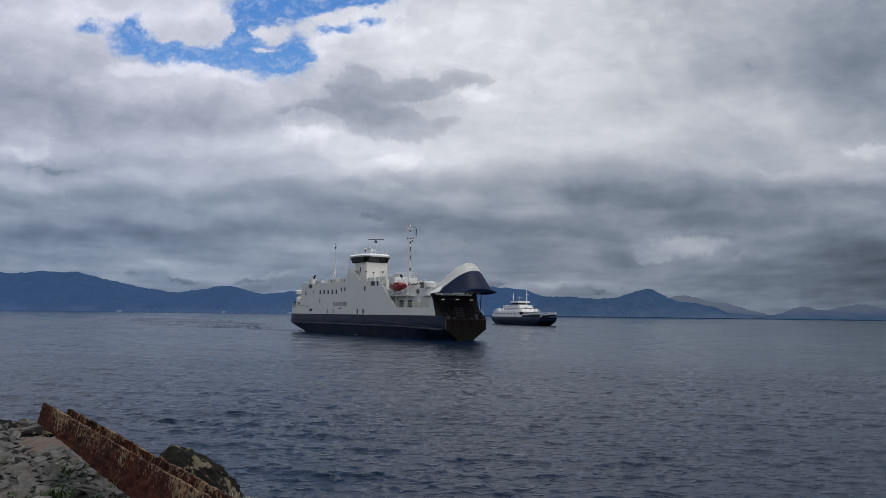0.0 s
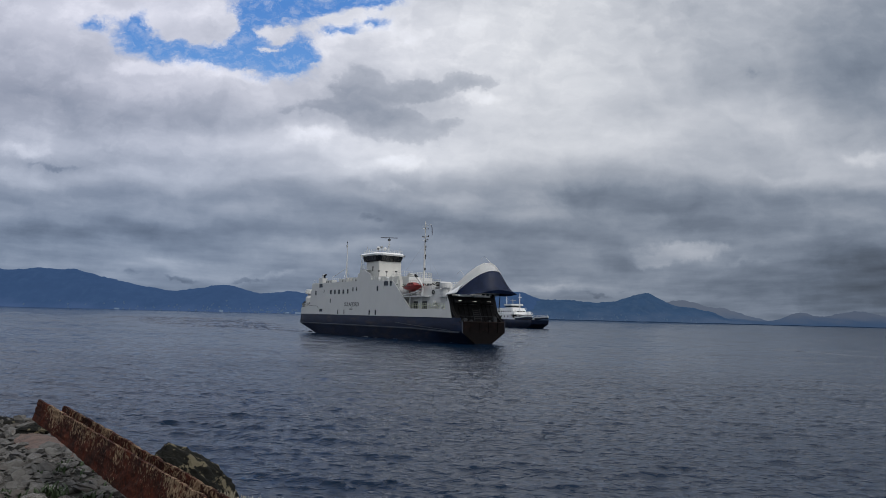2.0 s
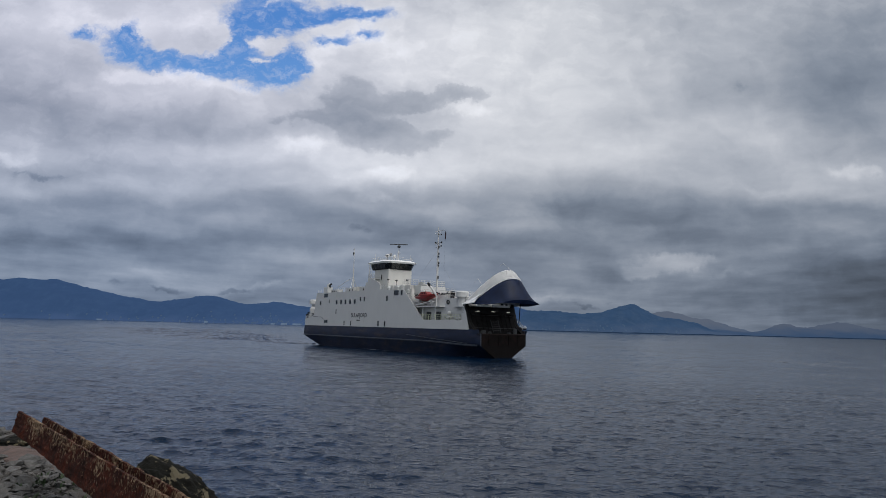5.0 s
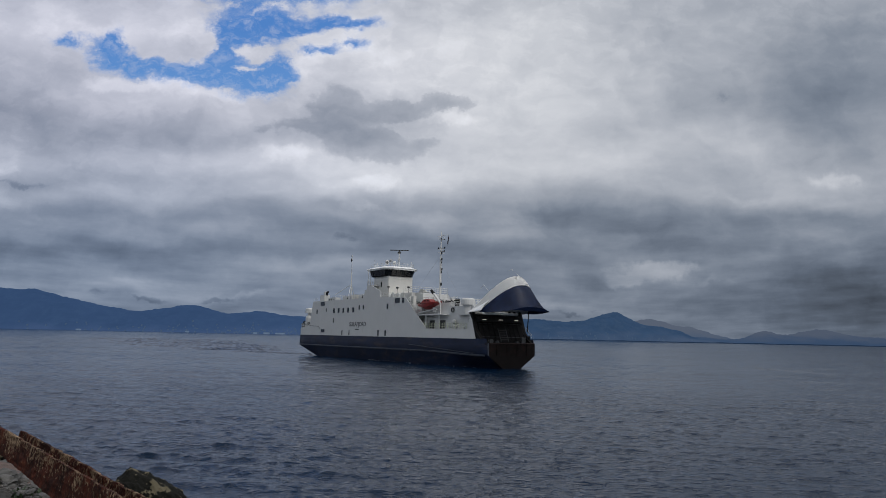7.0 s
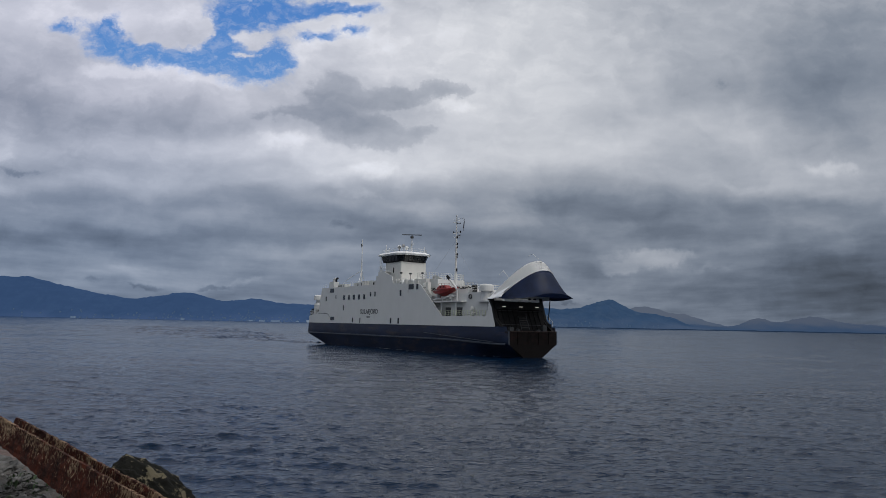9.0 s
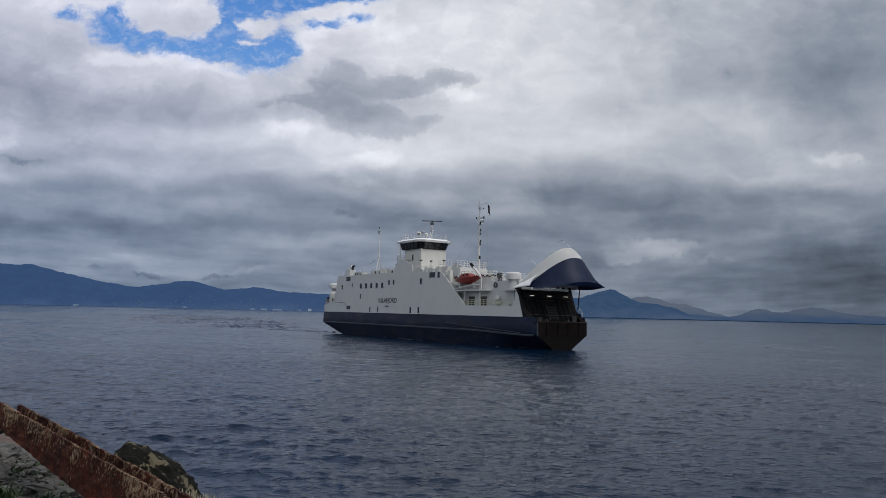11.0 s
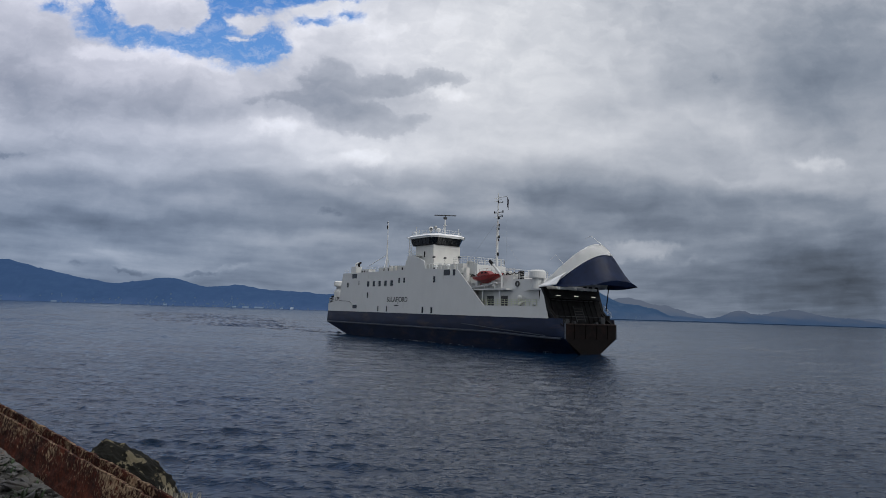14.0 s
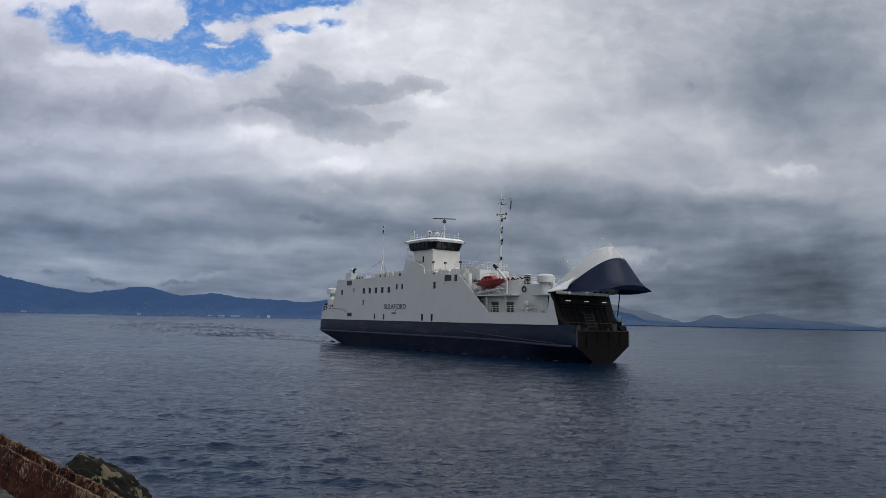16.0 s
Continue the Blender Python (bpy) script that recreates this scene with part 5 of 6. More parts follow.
def ferry_lifeboat(f):
    boat = empty("lifeboat")
    boat.parent = f
    boat["label"] = "red-orange rescue boat in its davit"
    bm = B()
    rows = []
    for i in range(17):
        s = i / 16
        x = lerp(14.3, 22.6, s)
        w = 1.25 * math.sin(math.pi * min(1, 0.12 + s * 0.62)) ** 0.7 * (1 - ease(s, 0.75, 1.0) * 0.93)
        keel = 11.75 + 1.25 * ease(s, 0.45, 1.0) + 0.55 * ease(-s, -0.35, 0)
        gun = 12.85 + 0.50 * ease(s, 0.3, 1.0)
        rows.append([(x, -6.3 - w, gun), (x, -6.3 - w * 0.85, lerp(keel, gun, 0.45)), (x, -6.3, keel), (x, -6.3 + w * 0.85, lerp(keel, gun, 0.45)), (x, -6.3 + w, gun), (x, -6.3, gun + 0.12), (x, -6.3 - w, gun)])
    plate(bm, rows)
    bmesh.ops.remove_doubles(bm, verts=bm.verts[:], dist=0.001)
    part("shell", bm, ORANGE, boat)
    bm = B()
    prism(bm, [(15.4, 12.95), (19.9, 13.1), (19.2, 13.55), (18.6, 13.95), (16.6, 13.9), (15.9, 13.5)], -7.0, -5.6)
    bmesh.ops.bevel(bm, geom=bm.edges[:], offset=0.12, segments=2, affect="EDGES")
    part("cabin", bm, ORANGE, boat)
    bm = B()
    rail(bm, [(16.4, -6.9, 13.85), (18.6, -6.9, 13.9), (18.6, -5.7, 13.9)], 0.45, 1.0, 1, 0.03)
    part("boat_rail", bm, ORANGE_DARK, boat)
    for x in (17.3, 18.4):
        window_part(boat, x, 13.6, 0.55, 0.28, -7.0, BLACK, "port_light")
    bm = B()
    rows = [[(14.3 + 8.2 * i / 12, -7.5 + 0.25 * abs(i - 5) / 6 + (0.9 * ease(i, 9, 12)), 12.9 + 0.3 * ease(i / 12, 0.4, 1) + dz) for i in range(13)] for dz in (0, 0.14)]
    plate(bm, rows, (0, 0.12, 0))
    part("fender_strip", bm, ORANGE_DARK, boat)
    dv = empty("davit")
    dv.parent = f
    bm = B()
    rod(bm, (22.3, -6.4, 13.0), (19.6, -6.4, 15.2), 0.26, 0.22, 10)
    rod(bm, (22.3, -6.4, 10.66), (22.3, -6.4, 13.1), 0.15, n=10)
    part("arm", bm, WHITE, dv)
    bm = B()
    rod(bm, (19.7, -6.4, 15.1), (18.8, -6.4, 15.8), 0.32, 0.28, 10)
    part("arm_head", bm, BLACK, dv)
    bm = B()
    for y in (-6.9, -5.9):
        rod(bm, (13.6, y, 10.8), (21.6, y, 11.7), 0.14)
        for x in (15, 18, 21):
            rod(bm, (x, y, 10.66), (x, y, 10.9 + (x - 13.6) * 0.1), 0.08)
    for x in (15.5, 20.0):
        rod(bm, (x, -7.0, 11.2 + (x - 15.5) * 0.1), (x, -5.8, 11.2 + (x - 15.5) * 0.1), 0.1)
        box(bm, x - 0.12, x + 0.12, -6.7, -5.9, 11.1, 12.1)
    part("cradle", bm, WHITE, dv)


def ferry_deck_gear(f):
    """Low railing hung with dark lines, and the lockers and canisters behind the rescue boat."""
    rng = random.Random(21)
    bm = B()
    rail(bm, [(8.6, -4.0, 12.6), (24.4, -4.0, 12.6), (24.4, 4.0, 12.6)], 1.15, 1.4, 3, 0.035)
    part("boat_deck_rail", bm, WHITE, f)
    for k in range(9):
        x = 9.0 + 1.75 * k
        bm = B()
        pts = [Vector((x + 1.7 * i / 6, -4.06, 13.7 - rng.uniform(0.1, 0.75) * math.sin(math.pi * i / 6))) for i in range(7)]
        for p, q in zip(pts, pts[1:]):
            rod(bm, p, q, rng.uniform(0.05, 0.11), n=5)
        part("hanging_line", bm, BLACK, f, "dark slack line")
    for k, x in enumerate((9.6, 11.3, 12.6)):
        bm = B()
        rod(bm, (x, -3.2, 13.1), (x + 1.1, -3.2, 13.1), 0.34, n=12)
        box(bm, x + 0.1, x + 0.25, -3.5, -2.9, 12.6, 12.85)
        box(bm, x + 0.85, x + 1.0, -3.5, -2.9, 12.6, 12.85)
        part("life_raft_canister", bm, WHITE_LIT, f)
    for side in (-1, 1):
        bm = B()
        rail(bm, [(-1.0, side * 7.25, 15.0), (9.9, side * 7.25, 14.5)], 1.05, 1.1, 3, 0.04)
        part("top_deck_rail", bm, WHITE, f)
        bm = B()
        rail(bm, [(11.0, side * 7.15, 13.6), (14.2, side * 7.1, 11.2)], 1.05, 0.8, 2, 0.045)
        part("stair_rail", bm, WHITE, f)
        for k, x in enumerate((0.6, 2.4, 5.0, 7.2)):
            bm = B()
            rod(bm, (x, side * 6.0, 13.8), (x, side * 6.0, 15.5 + 0.3 * (k % 2)), 0.22, n=10)
            rod(bm, (x, side * 6.0, 15.4 + 0.3 * (k % 2)), (x, side * 6.0, 15.75 + 0.3 * (k % 2)), 0.45, 0.3, n=12)
            part("mushroom_vent", bm, CREAM if k % 2 else WHITE_LIT, f)
        for x in (9.0, 10.4):
            bm = B()
            box(bm, x - 0.5, x + 0.5, side * 5.4 - 0.4, side * 5.4 + 0.4, 13.0, 14.9, 0.06)
            part("switch_cabinet", bm, CREAM, f)
    for x, z in ((-2.6, 17.0), (1.5, 16.6), (6.5, 16.5)):
        bm = B()
        rod(bm, (x, -4.4, 15.9), (x, -4.4, z + 0.6), 0.05, n=6)
        box(bm, x - 0.3, x + 0.3, -4.6, -4.2, z + 0.5, z + 0.85, 0.05)
        part("floodlight", bm, GREY_DARK, f)
    for x, w in ((15.2, 1.3), (17.4, 0.8), (20.6, 1.5)):
        bm = B()
        box(bm, x, x + w, -2.6, -1.6, 12.6, 13.5, 0.05)
        part("deck_locker", bm, WHITE, f)


def build_ferry():
    f = empty("car_ferry")
    tagged(f, "white and navy car ferry under way with its bow visor raised", "ferry")
    ferry_hull(f)
    ferry_bow(f)
    ferry_visor(f)
    ferry_sides(f)
    ferry_houses(f)
    ferry_bridge(f)
    fl = ferry_masts(f)
    ferry_lifeboat(f)
    ferry_deck_gear(f)
    return f, fl


def build_foam():
    """Small flecks of foam along the ferry's waterline."""
    rng = random.Random(2)
    bm = B()
    for i in range(60):
        x = rng.choice([rng.gauss(6, 5), rng.uniform(-30, 34)])
        w = 6.9 - 3.6 * ease(x, 24, 38) + rng.uniform(0.0, 0.5)
        r = rng.uniform(0.08, 0.3)
        if i < 9:
            x, w, r = rng.gauss(-2, 2.0), 7.1 + rng.uniform(0, 0.5), rng.uniform(0.3, 0.6)
        ring = [bm.verts.new((x + 2.2 * r * math.cos(a) * rng.uniform(0.6, 1.2), -w + r * math.sin(a) * 0.6 * rng.uniform(0.6, 1.2), 0.10)) for a in (k * 0.785 for k in range(8))]
        bm.faces.new(ring)
    ob = part("foam", bm, FOAM)
    return tagged(ob, "white flecks of foam along the hull", "foam", kind="stuff")


def build_far_ferry():
    f = empty("distant_ferry")
    tagged(f, "smaller white and navy car ferry far out on the fjord", "ferry")

    def wide(x):
        return 6.8 * (1 - 0.22 * ease(abs(x), 20, 38))
    for side in (-1, 1):
        bm = B()
        rows = []
        for z, xe, k in ((-1, 29, 0.72), (0.2, 32, 0.86), (2.6, 37.5, 1.0), (5.0, 38.5, 1.0)):
            rows.append([(lerp(-xe, xe, i / 30), side * wide(lerp(-xe, xe, i / 30)) * k, z) for i in range(31)])
        plate(bm, rows, (0, -side * 0.15, 0))
        part("hull_side", bm, NAVY, f, "", True)
        bm = B()
        rows = []
        for k in range(4):
            rows.append([(x, side * wide(x), lerp(5.0, 8.3 - 2.2 * ease(abs(x + 12), 20, 25) + 0.0, k / 3)) for x in [-37 + i * 1.75 for i in range(31)]])
        plate(bm, rows, (0, -side * 0.15, 0))
        part("side_wall", bm, WHITE_LIT, f)
        bm = B()
        xs = [16 + i * 1.1 for i in range(21)]
        plate(bm, [[(x, side * wide(x), z + 0.5 * ease(x, 22, 30)) for x in xs] for z in (5.0, 6.2)], (0, -side * 0.2, 0))
        part("bow_bulwark", bm, NAVY, f)
        bm = B()
        plate(bm, [[(x, side * (wide(x) + 0.08), z + 0.5 * ease(x, 22, 30)) for x in xs] for z in (6.1, 6.75)], (0, -side * 0.5, 0))
        part("white_rim", bm, WHITE_LIT, f)
        for i in range(7):
            window_part(f, -26 + 5.2 * i, 6.9, 1.5, 0.8, side * 6.86, BLACK)
    for xe in (-1, 1):
        bm = B()
        plate(bm, [[(xe * 38.5, y, 5.0) for y in (-5.3, 5.3)], [(xe * 37.5, y, 2.6) for y in (-5.3, 5.3)], [(xe * 32, y, 0.2) for y in (-4.6, 4.6)], [(xe * 29, y, -1) for y in (-4, 4)]], (-xe * 0.2, 0, 0))
        part("hull_end", bm, NAVY, f)
    bm = B()
    box(bm, -37, 38, -5.2, 5.2, 4.6, 4.8)
    part("car_deck", bm, BLACK, f)
    # black panel stands in for the shade inside the open bow
    bm = B()
    box(bm, 12.0, 12.3, -6.4, 6.4, 4.8, 8.2)
    part("garage_shade_panel", bm, BLACK, f)
    bm = B()
    box(bm, -33, 14, -6.5, 6.5, 8.1, 8.3)
    part("upper_deck", bm, WHITE_LIT, f)
    bm = B()
    prism(bm, [(-22, 8.3), (9, 8.3), (7, 11.2), (-19, 11.2)], -4.6, 4.6)
    part("deckhouse", bm, WHITE_LIT, f)
    for side in (-1, 1):
        for i in range(8):
            window_part(f, -17 + 3.1 * i, 10.0, 1.4, 0.9, side * 4.62, BLACK)
    for y in (-3, -1, 1, 3):
        bm = B()
        box(bm, 7.7, 8.05, y - 0.6, y + 0.6, 9.6, 10.5)
        part("window", bm, BLACK, f)
    bm = B()
    prism(bm, [(-17, 11.2), (7.5, 11.2), (6, 12.1), (-14, 12.1)], -4.0, 4.0)
    part("upper_house", bm, WHITE_LIT, f)
    for side in (-1, 1):
        for x in (-14.5, -11.5, 4.5):
            bm = B()
            box(bm, x - 0.8, x + 0.8, side * 4.3 - 0.5, side * 4.3 + 0.5, 11.2, 12.4, 0.2)
            part("raft_box", bm, WHITE_LIT, f)
        bm = B()
        prism(bm, [(-31, 8.3), (-22, 8.3), (-22, 10.6), (-27, 10.4)], side * 5.6 - 0.5, side * 5.6 + 0.5)
        part("stair_house", bm, WHITE_LIT, f)
        bm = B()
        rail(bm, [(-19, side * 4.5, 11.2), (8, side * 4.5, 11.2)], 1.0, 2.4, 2, 0.07)
        part("house_rail", bm, WHITE_LIT, f)
        bm = B()
        rail(bm, [(16, side * 6.0, 6.7), (24, side * 5.8, 6.9), (37, side * 5.2, 7.2)], 1.0, 2.2, 2, 0.08)
        part("bow_rail", bm, WHITE_LIT, f)
    bm = B()
    prism(bm, [(-8, 12.1), (3, 12.1), (2.6, 12.7), (-7, 12.7)], -3.3, 3.3)
    part("wheelhouse", bm, WHITE_LIT, f)
    bm = B()
    prism(bm, [(-6.8, 12.6), (2.6, 12.6), (3.2, 13.8), (-7.2, 13.8)], -3.5, 3.5)
    part("wheelhouse_windows", bm, GLASS, f)
    bm = B()
    box(bm, -8.0, 4.0, -4.3, 4.3, 13.8, 14.8, 0.2)
    part("wheelhouse_roof", bm, WHITE_LIT, f)
    for x, top in ((-13.0, 20.2), (8.0, 21.4)):
        bm = B()
        rod(bm, (x, 0, 8.3), (x, 0, top), 0.35, 0.2)
        rod(bm, (x, -1.2, top - 2.5), (x, 1.2, top - 2.5), 0.1)
        part("mast", bm, WHITE_LIT, f)
    bm = B()
    rod(bm, (-3, 0, 14.8), (-3, 0, 18.2), 0.35, 0.2)
    box(bm, -3.3, -2.7, -1.8, 1.8, 17.0, 17.3)
    part("radar_mast", bm, GREY, f)
    for x, y, z in ((-18, -5.4, 8.3), (11, -5.0, 8.3), (11, 5.0, 8.3), (-27, -4, 8.3), (-27, 4, 8.3)):
        bm = B()
        box(bm, x - 1.4, x + 1.4, y - 0.8, y + 0.8, z, z + 1.8, 0.3)
        part("deck_locker", bm, WHITE_LIT, f)
    bm = B()
    rail(bm, [(-32, -6.4, 8.3), (13.5, -6.4, 8.3), (13.5, 6.4, 8.3), (-32, 6.4, 8.3)], 1.1, 3, 2, 0.08)
    part("deck_rail", bm, WHITE_LIT, f)
    return f


def ground_height(x, y):
    edge = 5.2 + 2.3 * ease(-x, 1.2, 3.8) + 2.2 * ease(-x, 4.0, 5.2) + 0.5 * ease(-x, 5, 9) + 0.1 * math.sin(x * 2.3) + 0.6 * math.exp(-((x + 1.7) / 0.3) ** 2)
    base = 4.40 + 0.06 * noise.noise(Vector((x * 0.9, y * 0.9, 0))) + 0.03 * noise.noise(Vector((x * 3, y * 3, 2)))
    k = max(0.0, y - edge)
    return max(-3.0, base - 1.15 * k * k / (k + 0.35))


def build_shore():
    bm = B()
    xs = [-30 + i * 1.0 for i in range(20)] + [-10 + i * 0.25 for i in range(65)] + [6.25 + i for i in range(24)]
    ys = [-14 + i for i in range(15)] + [1 + i * 0.25 for i in range(62)]
    plate(bm, [[(x, y, ground_height(x, y)) for x in xs] for y in ys])
    g = part("ground", bm, SOIL, smooth=True)
    return tagged(g, "dark soil of a stony shore bank", "ground", kind="structure")


def build_beam():
    g = empty("rusty_steel_beam")
    tagged(g, "heavily rusted flaking steel beam lying on the rubble bank", "steel beam")
    a, d = Vector((-3.735, 6.51, 5.0)), Vector((1.487, -1.38, -0.188)).normalized()
    side = Vector((-d.y, d.x, 0)).normalized()
    up = d.cross(side).normalized()
    if up.z < 0:
        up = -up
    m = Matrix((d, side, up)).transposed().to_4x4()
    m.translation = a
    g.matrix_basis = m @ pose(0, 0, 0, -6, 0, 0)
    for nm, y, z0, z1, x0 in (("front_flange", 0.0, -0.15, 0.135, 0.0), ("back_flange", 0.19, -0.16, 0.105, 0.10)):
        bm = B()
        n = 200
        rows = []
        for k in range(11):
            row = []
            for i in range(n + 1):
                x = x0 + 5.4 * i / n
                f = k / 10
                rag = (0.008 * noise.fractal(Vector((x * 5, y * 9, 1.0 + k)), 1, 2, 5) - 0.012 * max(0, noise.noise(Vector((x * 11, y * 5, 8))))) if k in (0, 10) else 0
                flake = 0.012 * noise.fractal(Vector((x * 9, f * 4, y * 7)), 1, 2, 5)
                cut = -0.05 * (1 - f) if i == 0 else 0
                row.append((x + cut + (0.006 * noise.noise(Vector((k * 2.1, y, 3))) if i == 0 else 0), y + flake, lerp(z0 + (0.085 * (1 - ease(x, 0, 2.2)) if y == 0 else 0), z1, f) + rag))
            rows.append(row)
        plate(bm, rows, (0, 0.024, 0))
        part(nm, bm, RUST, g)
    bm = B()
    rows = [[(0.08 + 5.3 * i / 60, yy, -0.012 + 0.012 * noise.noise(Vector((i * 0.9, yy * 9, 0)))) for i in range(61)] for yy in (0.02, 0.08, 0.14, 0.19)]
    plate(bm, rows, (0, 0, 0.02))
    part("web", bm, RUST, g)
    return g


def rough_rock(name, radii, at, turn, material, seed, label, rough=0.28, subdiv=5, category="rock", tilt=0):
    """A boulder: a ball broken up by coarse facets and finer knobs."""
    bm = B()
    bmesh.ops.create_icosphere(bm, subdivisions=subdiv, radius=1.0)
    for v in bm.verts:
        p = v.co.copy()
        k = 1 + rough * noise.fractal(p * 1.1 + Vector((seed, 1, 7)), 1, 2, 6)
        k += 0.3 * rough * noise.fractal(p * 6 + Vector((seed, 4, 2)), 0.7, 2, 4)
        k += 0.10 * (noise.cell(p * 2.4 + Vector((seed, 0, 0))) - 0.5) * 0.3
        v.co = Vector((p.x * k * radii[0], p.y * k * radii[1], p.z * k * radii[2]))
    b = part(name, bm, material)
    b.matrix_basis = pose(*at, 0, tilt, turn)
    return tagged(b, label, category)


def build_rocks():
    rough_rock("boulder", (0.70, 0.5, 0.45), (-3.04, 8.75, 3.69), 0, BOULDER, 12, "dark weathered boulder with pale lichen at the water's edge", 0.2, tilt=44)
    rough_rock("boulder", (0.62, 0.45, 0.24), (-6.12, 9.28, 4.27), 0, BOULDER, 8, "low dark boulder on the edge of the bank", 0.3, 4)
    rough_rock("boulder", (0.20, 0.16, 0.10), (-4.98, 8.72, 4.44), 30, BOULDER, 15, "small black boulder on the edge of the bank", 0.3, 4)
    rough_rock("flat_stone", (1.0, 0.25, 0.07), (-4.40, 8.00, 4.41), -43, SLAB, 21, "pinkish flat stone slab under the beam", 0.17, 5)


def stone_mesh(seed):
    rng = random.Random(seed)
    bm = B()
    for i in range(15):
        p = Vector((rng.gauss(0, 1), rng.gauss(0, 1), rng.gauss(0, 1))).normalized()
        bm.verts.new((p.x * rng.uniform(0.75, 1.1), p.y * rng.uniform(0.6, 0.9), p.z * rng.uniform(0.20, 0.46)))
    r = bmesh.ops.convex_hull(bm, input=bm.verts[:])
    bmesh.ops.delete(bm, geom=[e for e in r["geom_interior"] if isinstance(e, bmesh.types.BMVert)], context="VERTS")
    return mesh_of("stone", bm, STONE)


def build_stones(ground):
    """Rubble: the nearest stones one by one, the rest joined."""
    rng = random.Random(11)
    meshes = [stone_mesh(i) for i in range(14)]
    placed = 0
    rest = B()
    for i in range(17000):
        x, y = rng.uniform(-8.6, -1.2), rng.uniform(3.2, 10.4)
        if y > 9.9 + 0.3 * ease(-x, 4, 9) or (x + 3.7) + (y - 6.6) > 0.85 + 2.6 * ease(-x, 4.1, 5.2):
            continue
        big = rng.random() < 0.15
        r = rng.uniform(0.065, 0.125) if big else rng.uniform(0.018, 0.055)
        z = ground_height(x, y) + r * 0.22
        turn = Euler((rng.gauss(0, 0.35), rng.gauss(0, 0.35), rng.uniform(0, 6.28)))
        m = Matrix.LocRotScale((x, y, z), turn, (r, r, r))
        me = meshes[rng.randrange(len(meshes))]
        seen = -5.9 < x < -1.8 and 5.2 < y < 9.0
        if seen and placed < 300 and r > 0.036:
            ob = new("stone", me)
            ob.parent = ground
            ob.matrix_basis = m
            placed += 1
        else:
            tmp = me.copy()
            tmp.transform(m)
            rest.from_mesh(tmp)
            bpy.data.meshes.remove(tmp)
    for i in range(2200):
        x, y = rng.uniform(-8.6, 7.0), rng.uniform(-4.5, 3.3)
        r = rng.uniform(0.04, 0.13)
        tmp = meshes[rng.randrange(len(meshes))].copy()
        tmp.transform(Matrix.LocRotScale((x, y, ground_height(x, y) + r * 0.2), Euler((rng.gauss(0, 0.3), rng.gauss(0, 0.3), rng.uniform(0, 6.28))), (r, r, r)))
        rest.from_mesh(tmp)
        bpy.data.meshes.remove(tmp)
    ob = part("rubble", rest, STONE)
    tagged(ob, "grey angular rubble covering the shore bank", "rubble", kind="stuff")


def build_plants():
    rng = random.Random(6)
    weed, dry = "small green weed among the stones", "tuft of dry pale grass at the bank's edge"
    for x, y, n, h, wide, mt in ((-3.28, 6.0, 70, 0.15, 0.07, WEED), (-2.84, 5.88, 50, 0.12, 0.06, WEED), (-3.58, 5.95, 40, 0.10, 0.08, WEED), (-3.5, 6.85, 130, 0.07, 0.16, WEED), (-3.15, 6.45, 80, 0.07, 0.12, WEED), (-1.78, 5.98, 70, 0.08, 0.06, STRAW), (-1.58, 5.85, 60, 0.10, 0.06, STRAW)):
        lab, cat = (weed, "weed") if mt is WEED else (dry, "grass")
        bm = B()
        for i in range(n):
            a, lean, hh = rng.uniform(0, 6.28), rng.uniform(0.15, 0.7), h * rng.uniform(0.5, 1.1)
            w = 0.012 if mt is WEED else 0.004
            px, py = rng.gauss(0, wide), rng.gauss(0, wide)
            d, s = Vector((math.cos(a), math.sin(a), 0)), Vector((-math.sin(a), math.cos(a), 0))
            base = Vector((px, py, -0.02))
            rows = []
            for k in range(4):
                f = k / 3
                c = base + d * lean * hh * f * f + Vector((0, 0, hh * f * (1 - 0.25 * f)))
                ww = w * (0.5 + 1.6 * f - 2.05 * f * f)
                rows.append([c - s * ww, c + s * ww])
            plate(bm, rows)
        ob = part("weed" if mt is WEED else "grass_tuft", bm, mt)
        ob.matrix_basis = pose(x, y, ground_height(x, y) + 0.02)
        tagged(ob, lab, cat, kind="stuff")


water = build_water()
clouds = build_clouds()
wake = build_wake("wake", [(-37, -3, 3), (-58, -7, 11), (-105, -10, 30), (-200, 6, 55), (-420, 40, 80)], "broken dark ripples of the ferry's wake", 0.75, -32, 140, 0.09)
build_wake("wake", [(88, 500, 3.0), (74, 300, 2.2), (74, 235, 1.8), (80, 190, 1.6), (84, 150, 1.3), (88, 115, 1.0)], "thin line of a distant ferry's wake", 0.1, 90, 8, 0.02, 0.16)
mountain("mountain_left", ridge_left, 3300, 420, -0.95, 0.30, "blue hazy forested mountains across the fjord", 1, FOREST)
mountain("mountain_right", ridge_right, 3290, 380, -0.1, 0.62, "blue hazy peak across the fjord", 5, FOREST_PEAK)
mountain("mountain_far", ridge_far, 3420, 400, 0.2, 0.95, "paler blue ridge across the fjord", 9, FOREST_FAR)
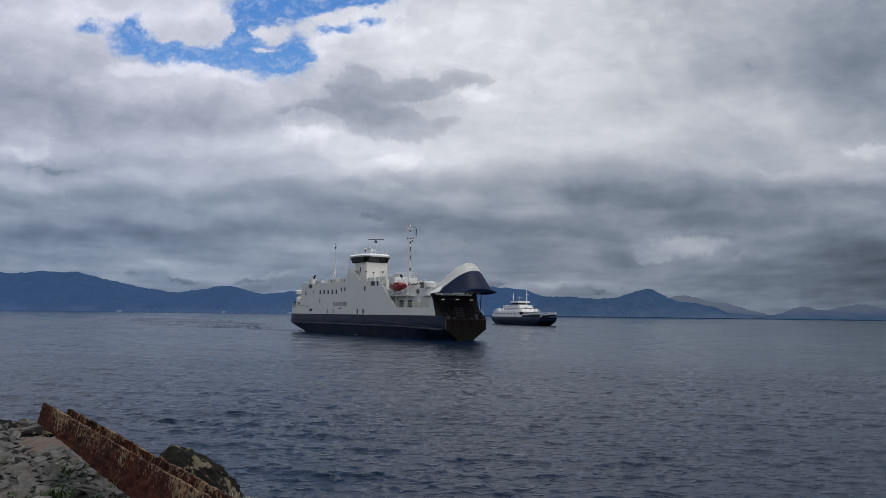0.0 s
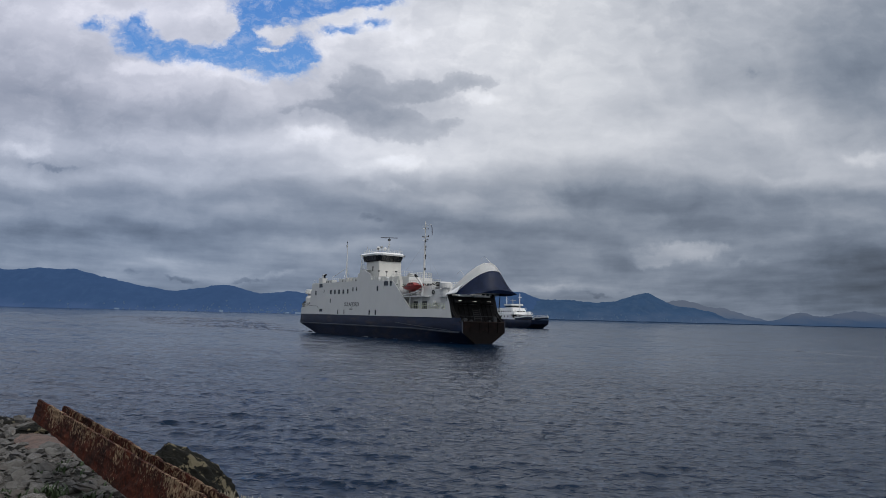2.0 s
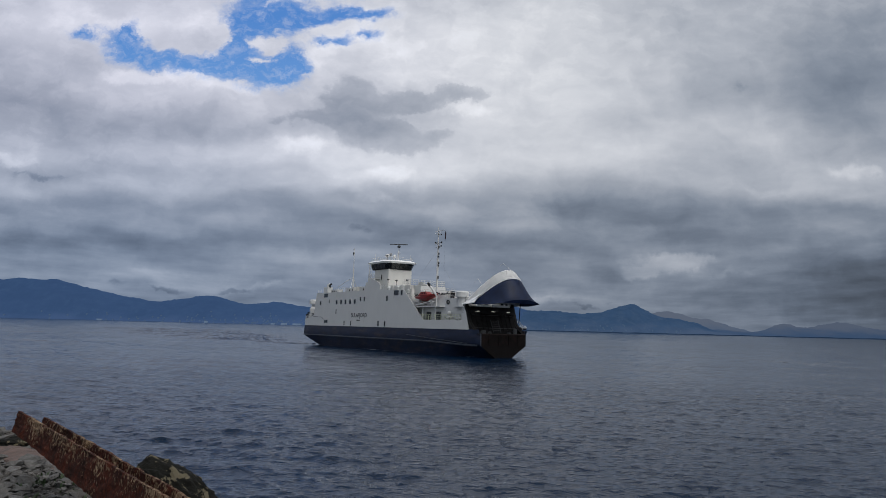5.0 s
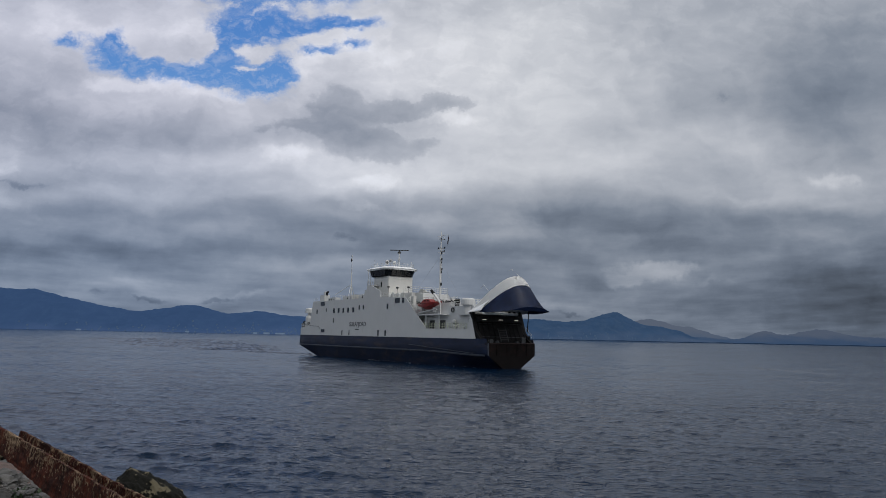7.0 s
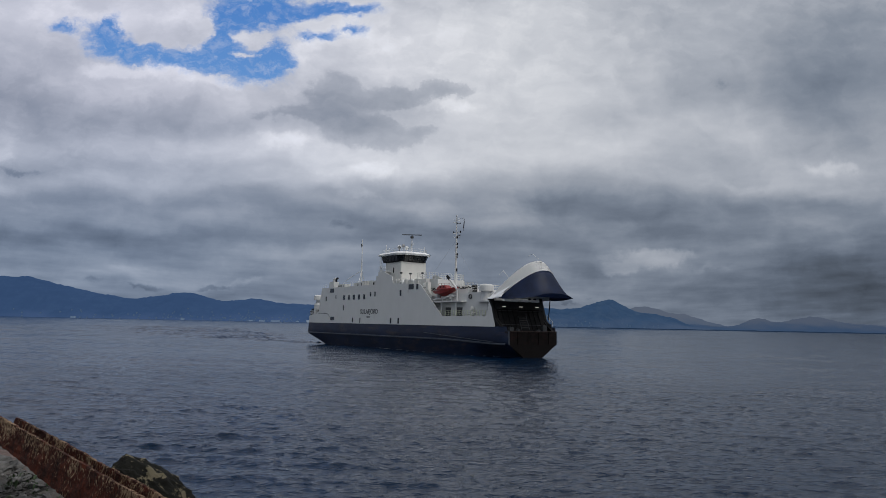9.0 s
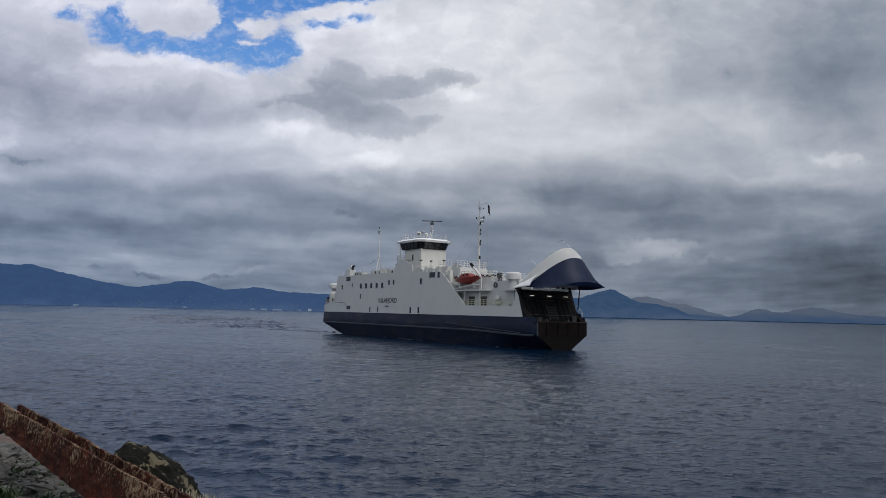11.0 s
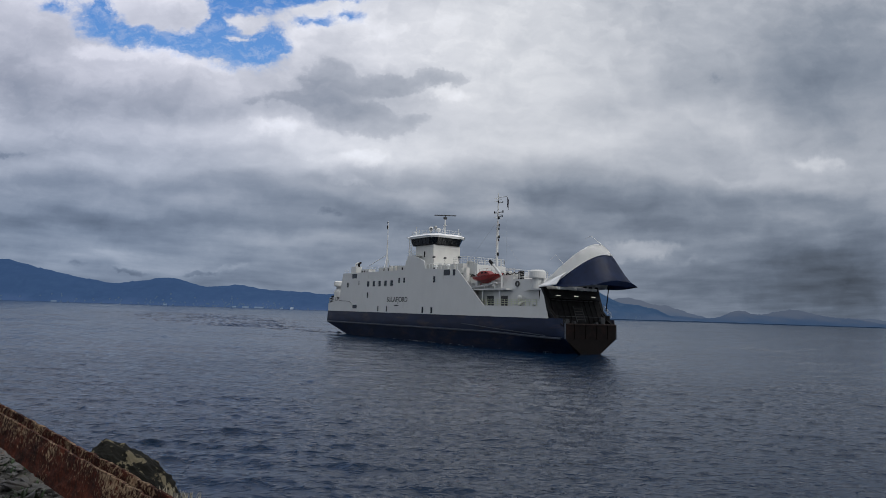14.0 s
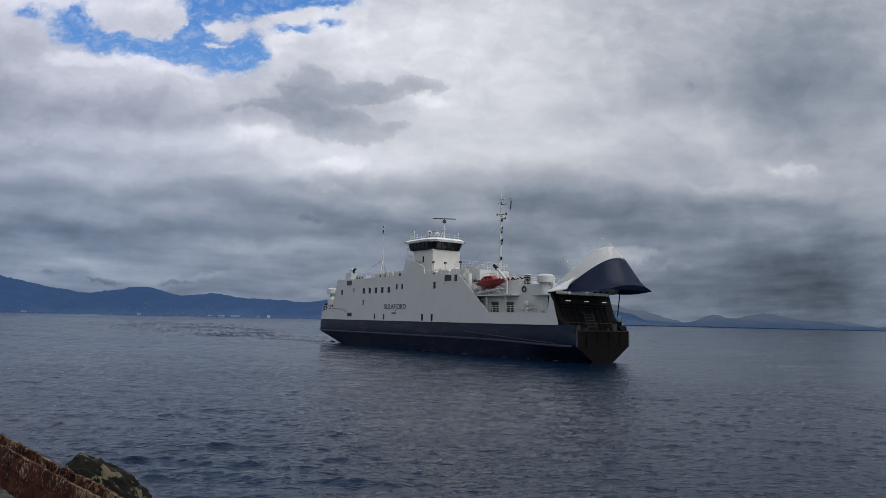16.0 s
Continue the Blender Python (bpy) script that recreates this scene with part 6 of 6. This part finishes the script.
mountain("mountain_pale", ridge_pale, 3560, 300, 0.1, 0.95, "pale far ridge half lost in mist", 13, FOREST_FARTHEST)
far_shore()
ferry, flag = build_ferry()
foam = build_foam()
far_ferry = build_far_ferry()
ground = build_shore()
build_beam()
build_rocks()
build_plants()
build_stones(ground)


def motions():
    course = [
    (0, pose(-16.43, 193.09, 0, 0, 0, -54.42)),
    (1, pose(-14.03, 189.10, 0, 0, 0, -54.91)),
    (2, pose(-11.67, 185.23, 0, 0, 0, -55.37)),
    (3, pose(-9.35, 181.45, 0, 0, 0, -55.80)),
    (4, pose(-7.08, 177.78, 0, 0, 0, -56.19)),
    (5, pose(-4.84, 174.19, 0, 0, 0, -56.57)),
    (6, pose(-2.64, 170.67, 0, 0, 0, -56.92)),
    (7, pose(-0.47, 167.22, 0, 0, 0, -57.26)),
    (8, pose(1.67, 163.82, 0, 0, 0, -57.58)),
    (9, pose(3.78, 160.47, 0, 0, 0, -57.90)),
    (10, pose(5.86, 157.16, 0, 0, 0, -58.22)),
    (11, pose(7.91, 153.88, 0, 0, 0, -58.54)),
    (12, pose(9.95, 150.61, 0, 0, 0, -58.87)),
    (13, pose(11.96, 147.36, 0, 0, 0, -59.21)),
    (14, pose(13.96, 144.10, 0, 0, 0, -59.56)),
    (15, pose(15.95, 140.83, 0, 0, 0, -59.94)),
    (16, pose(17.92, 137.54, 0, 0, 0, -60.34)),
    ]
    walk(ferry, course)
    walk(foam, course)
    walk(wake, course)
    walk(far_ferry, [(t, pose(50.3 - 1.11 * t, 437 + 3.53 * t, 0, 0, 0, -72.5)) for t in range(0, 17, 4)])
    walk(flag, [(t / 2, pose(15.7, 0, 29.0, 6 * math.sin(t * 1.7), 5 * math.sin(t * 1.1), 25 * math.sin(t * 0.9))) for t in range(0, 33)])
    walk(clouds, [(t, pose(3.1 * t, 0, 0)) for t in range(0, 17, 4)])
    walk(water, [(t, pose(0.35 * t, -0.5 * t, 0)) for t in range(0, 17, 4)])


motions()
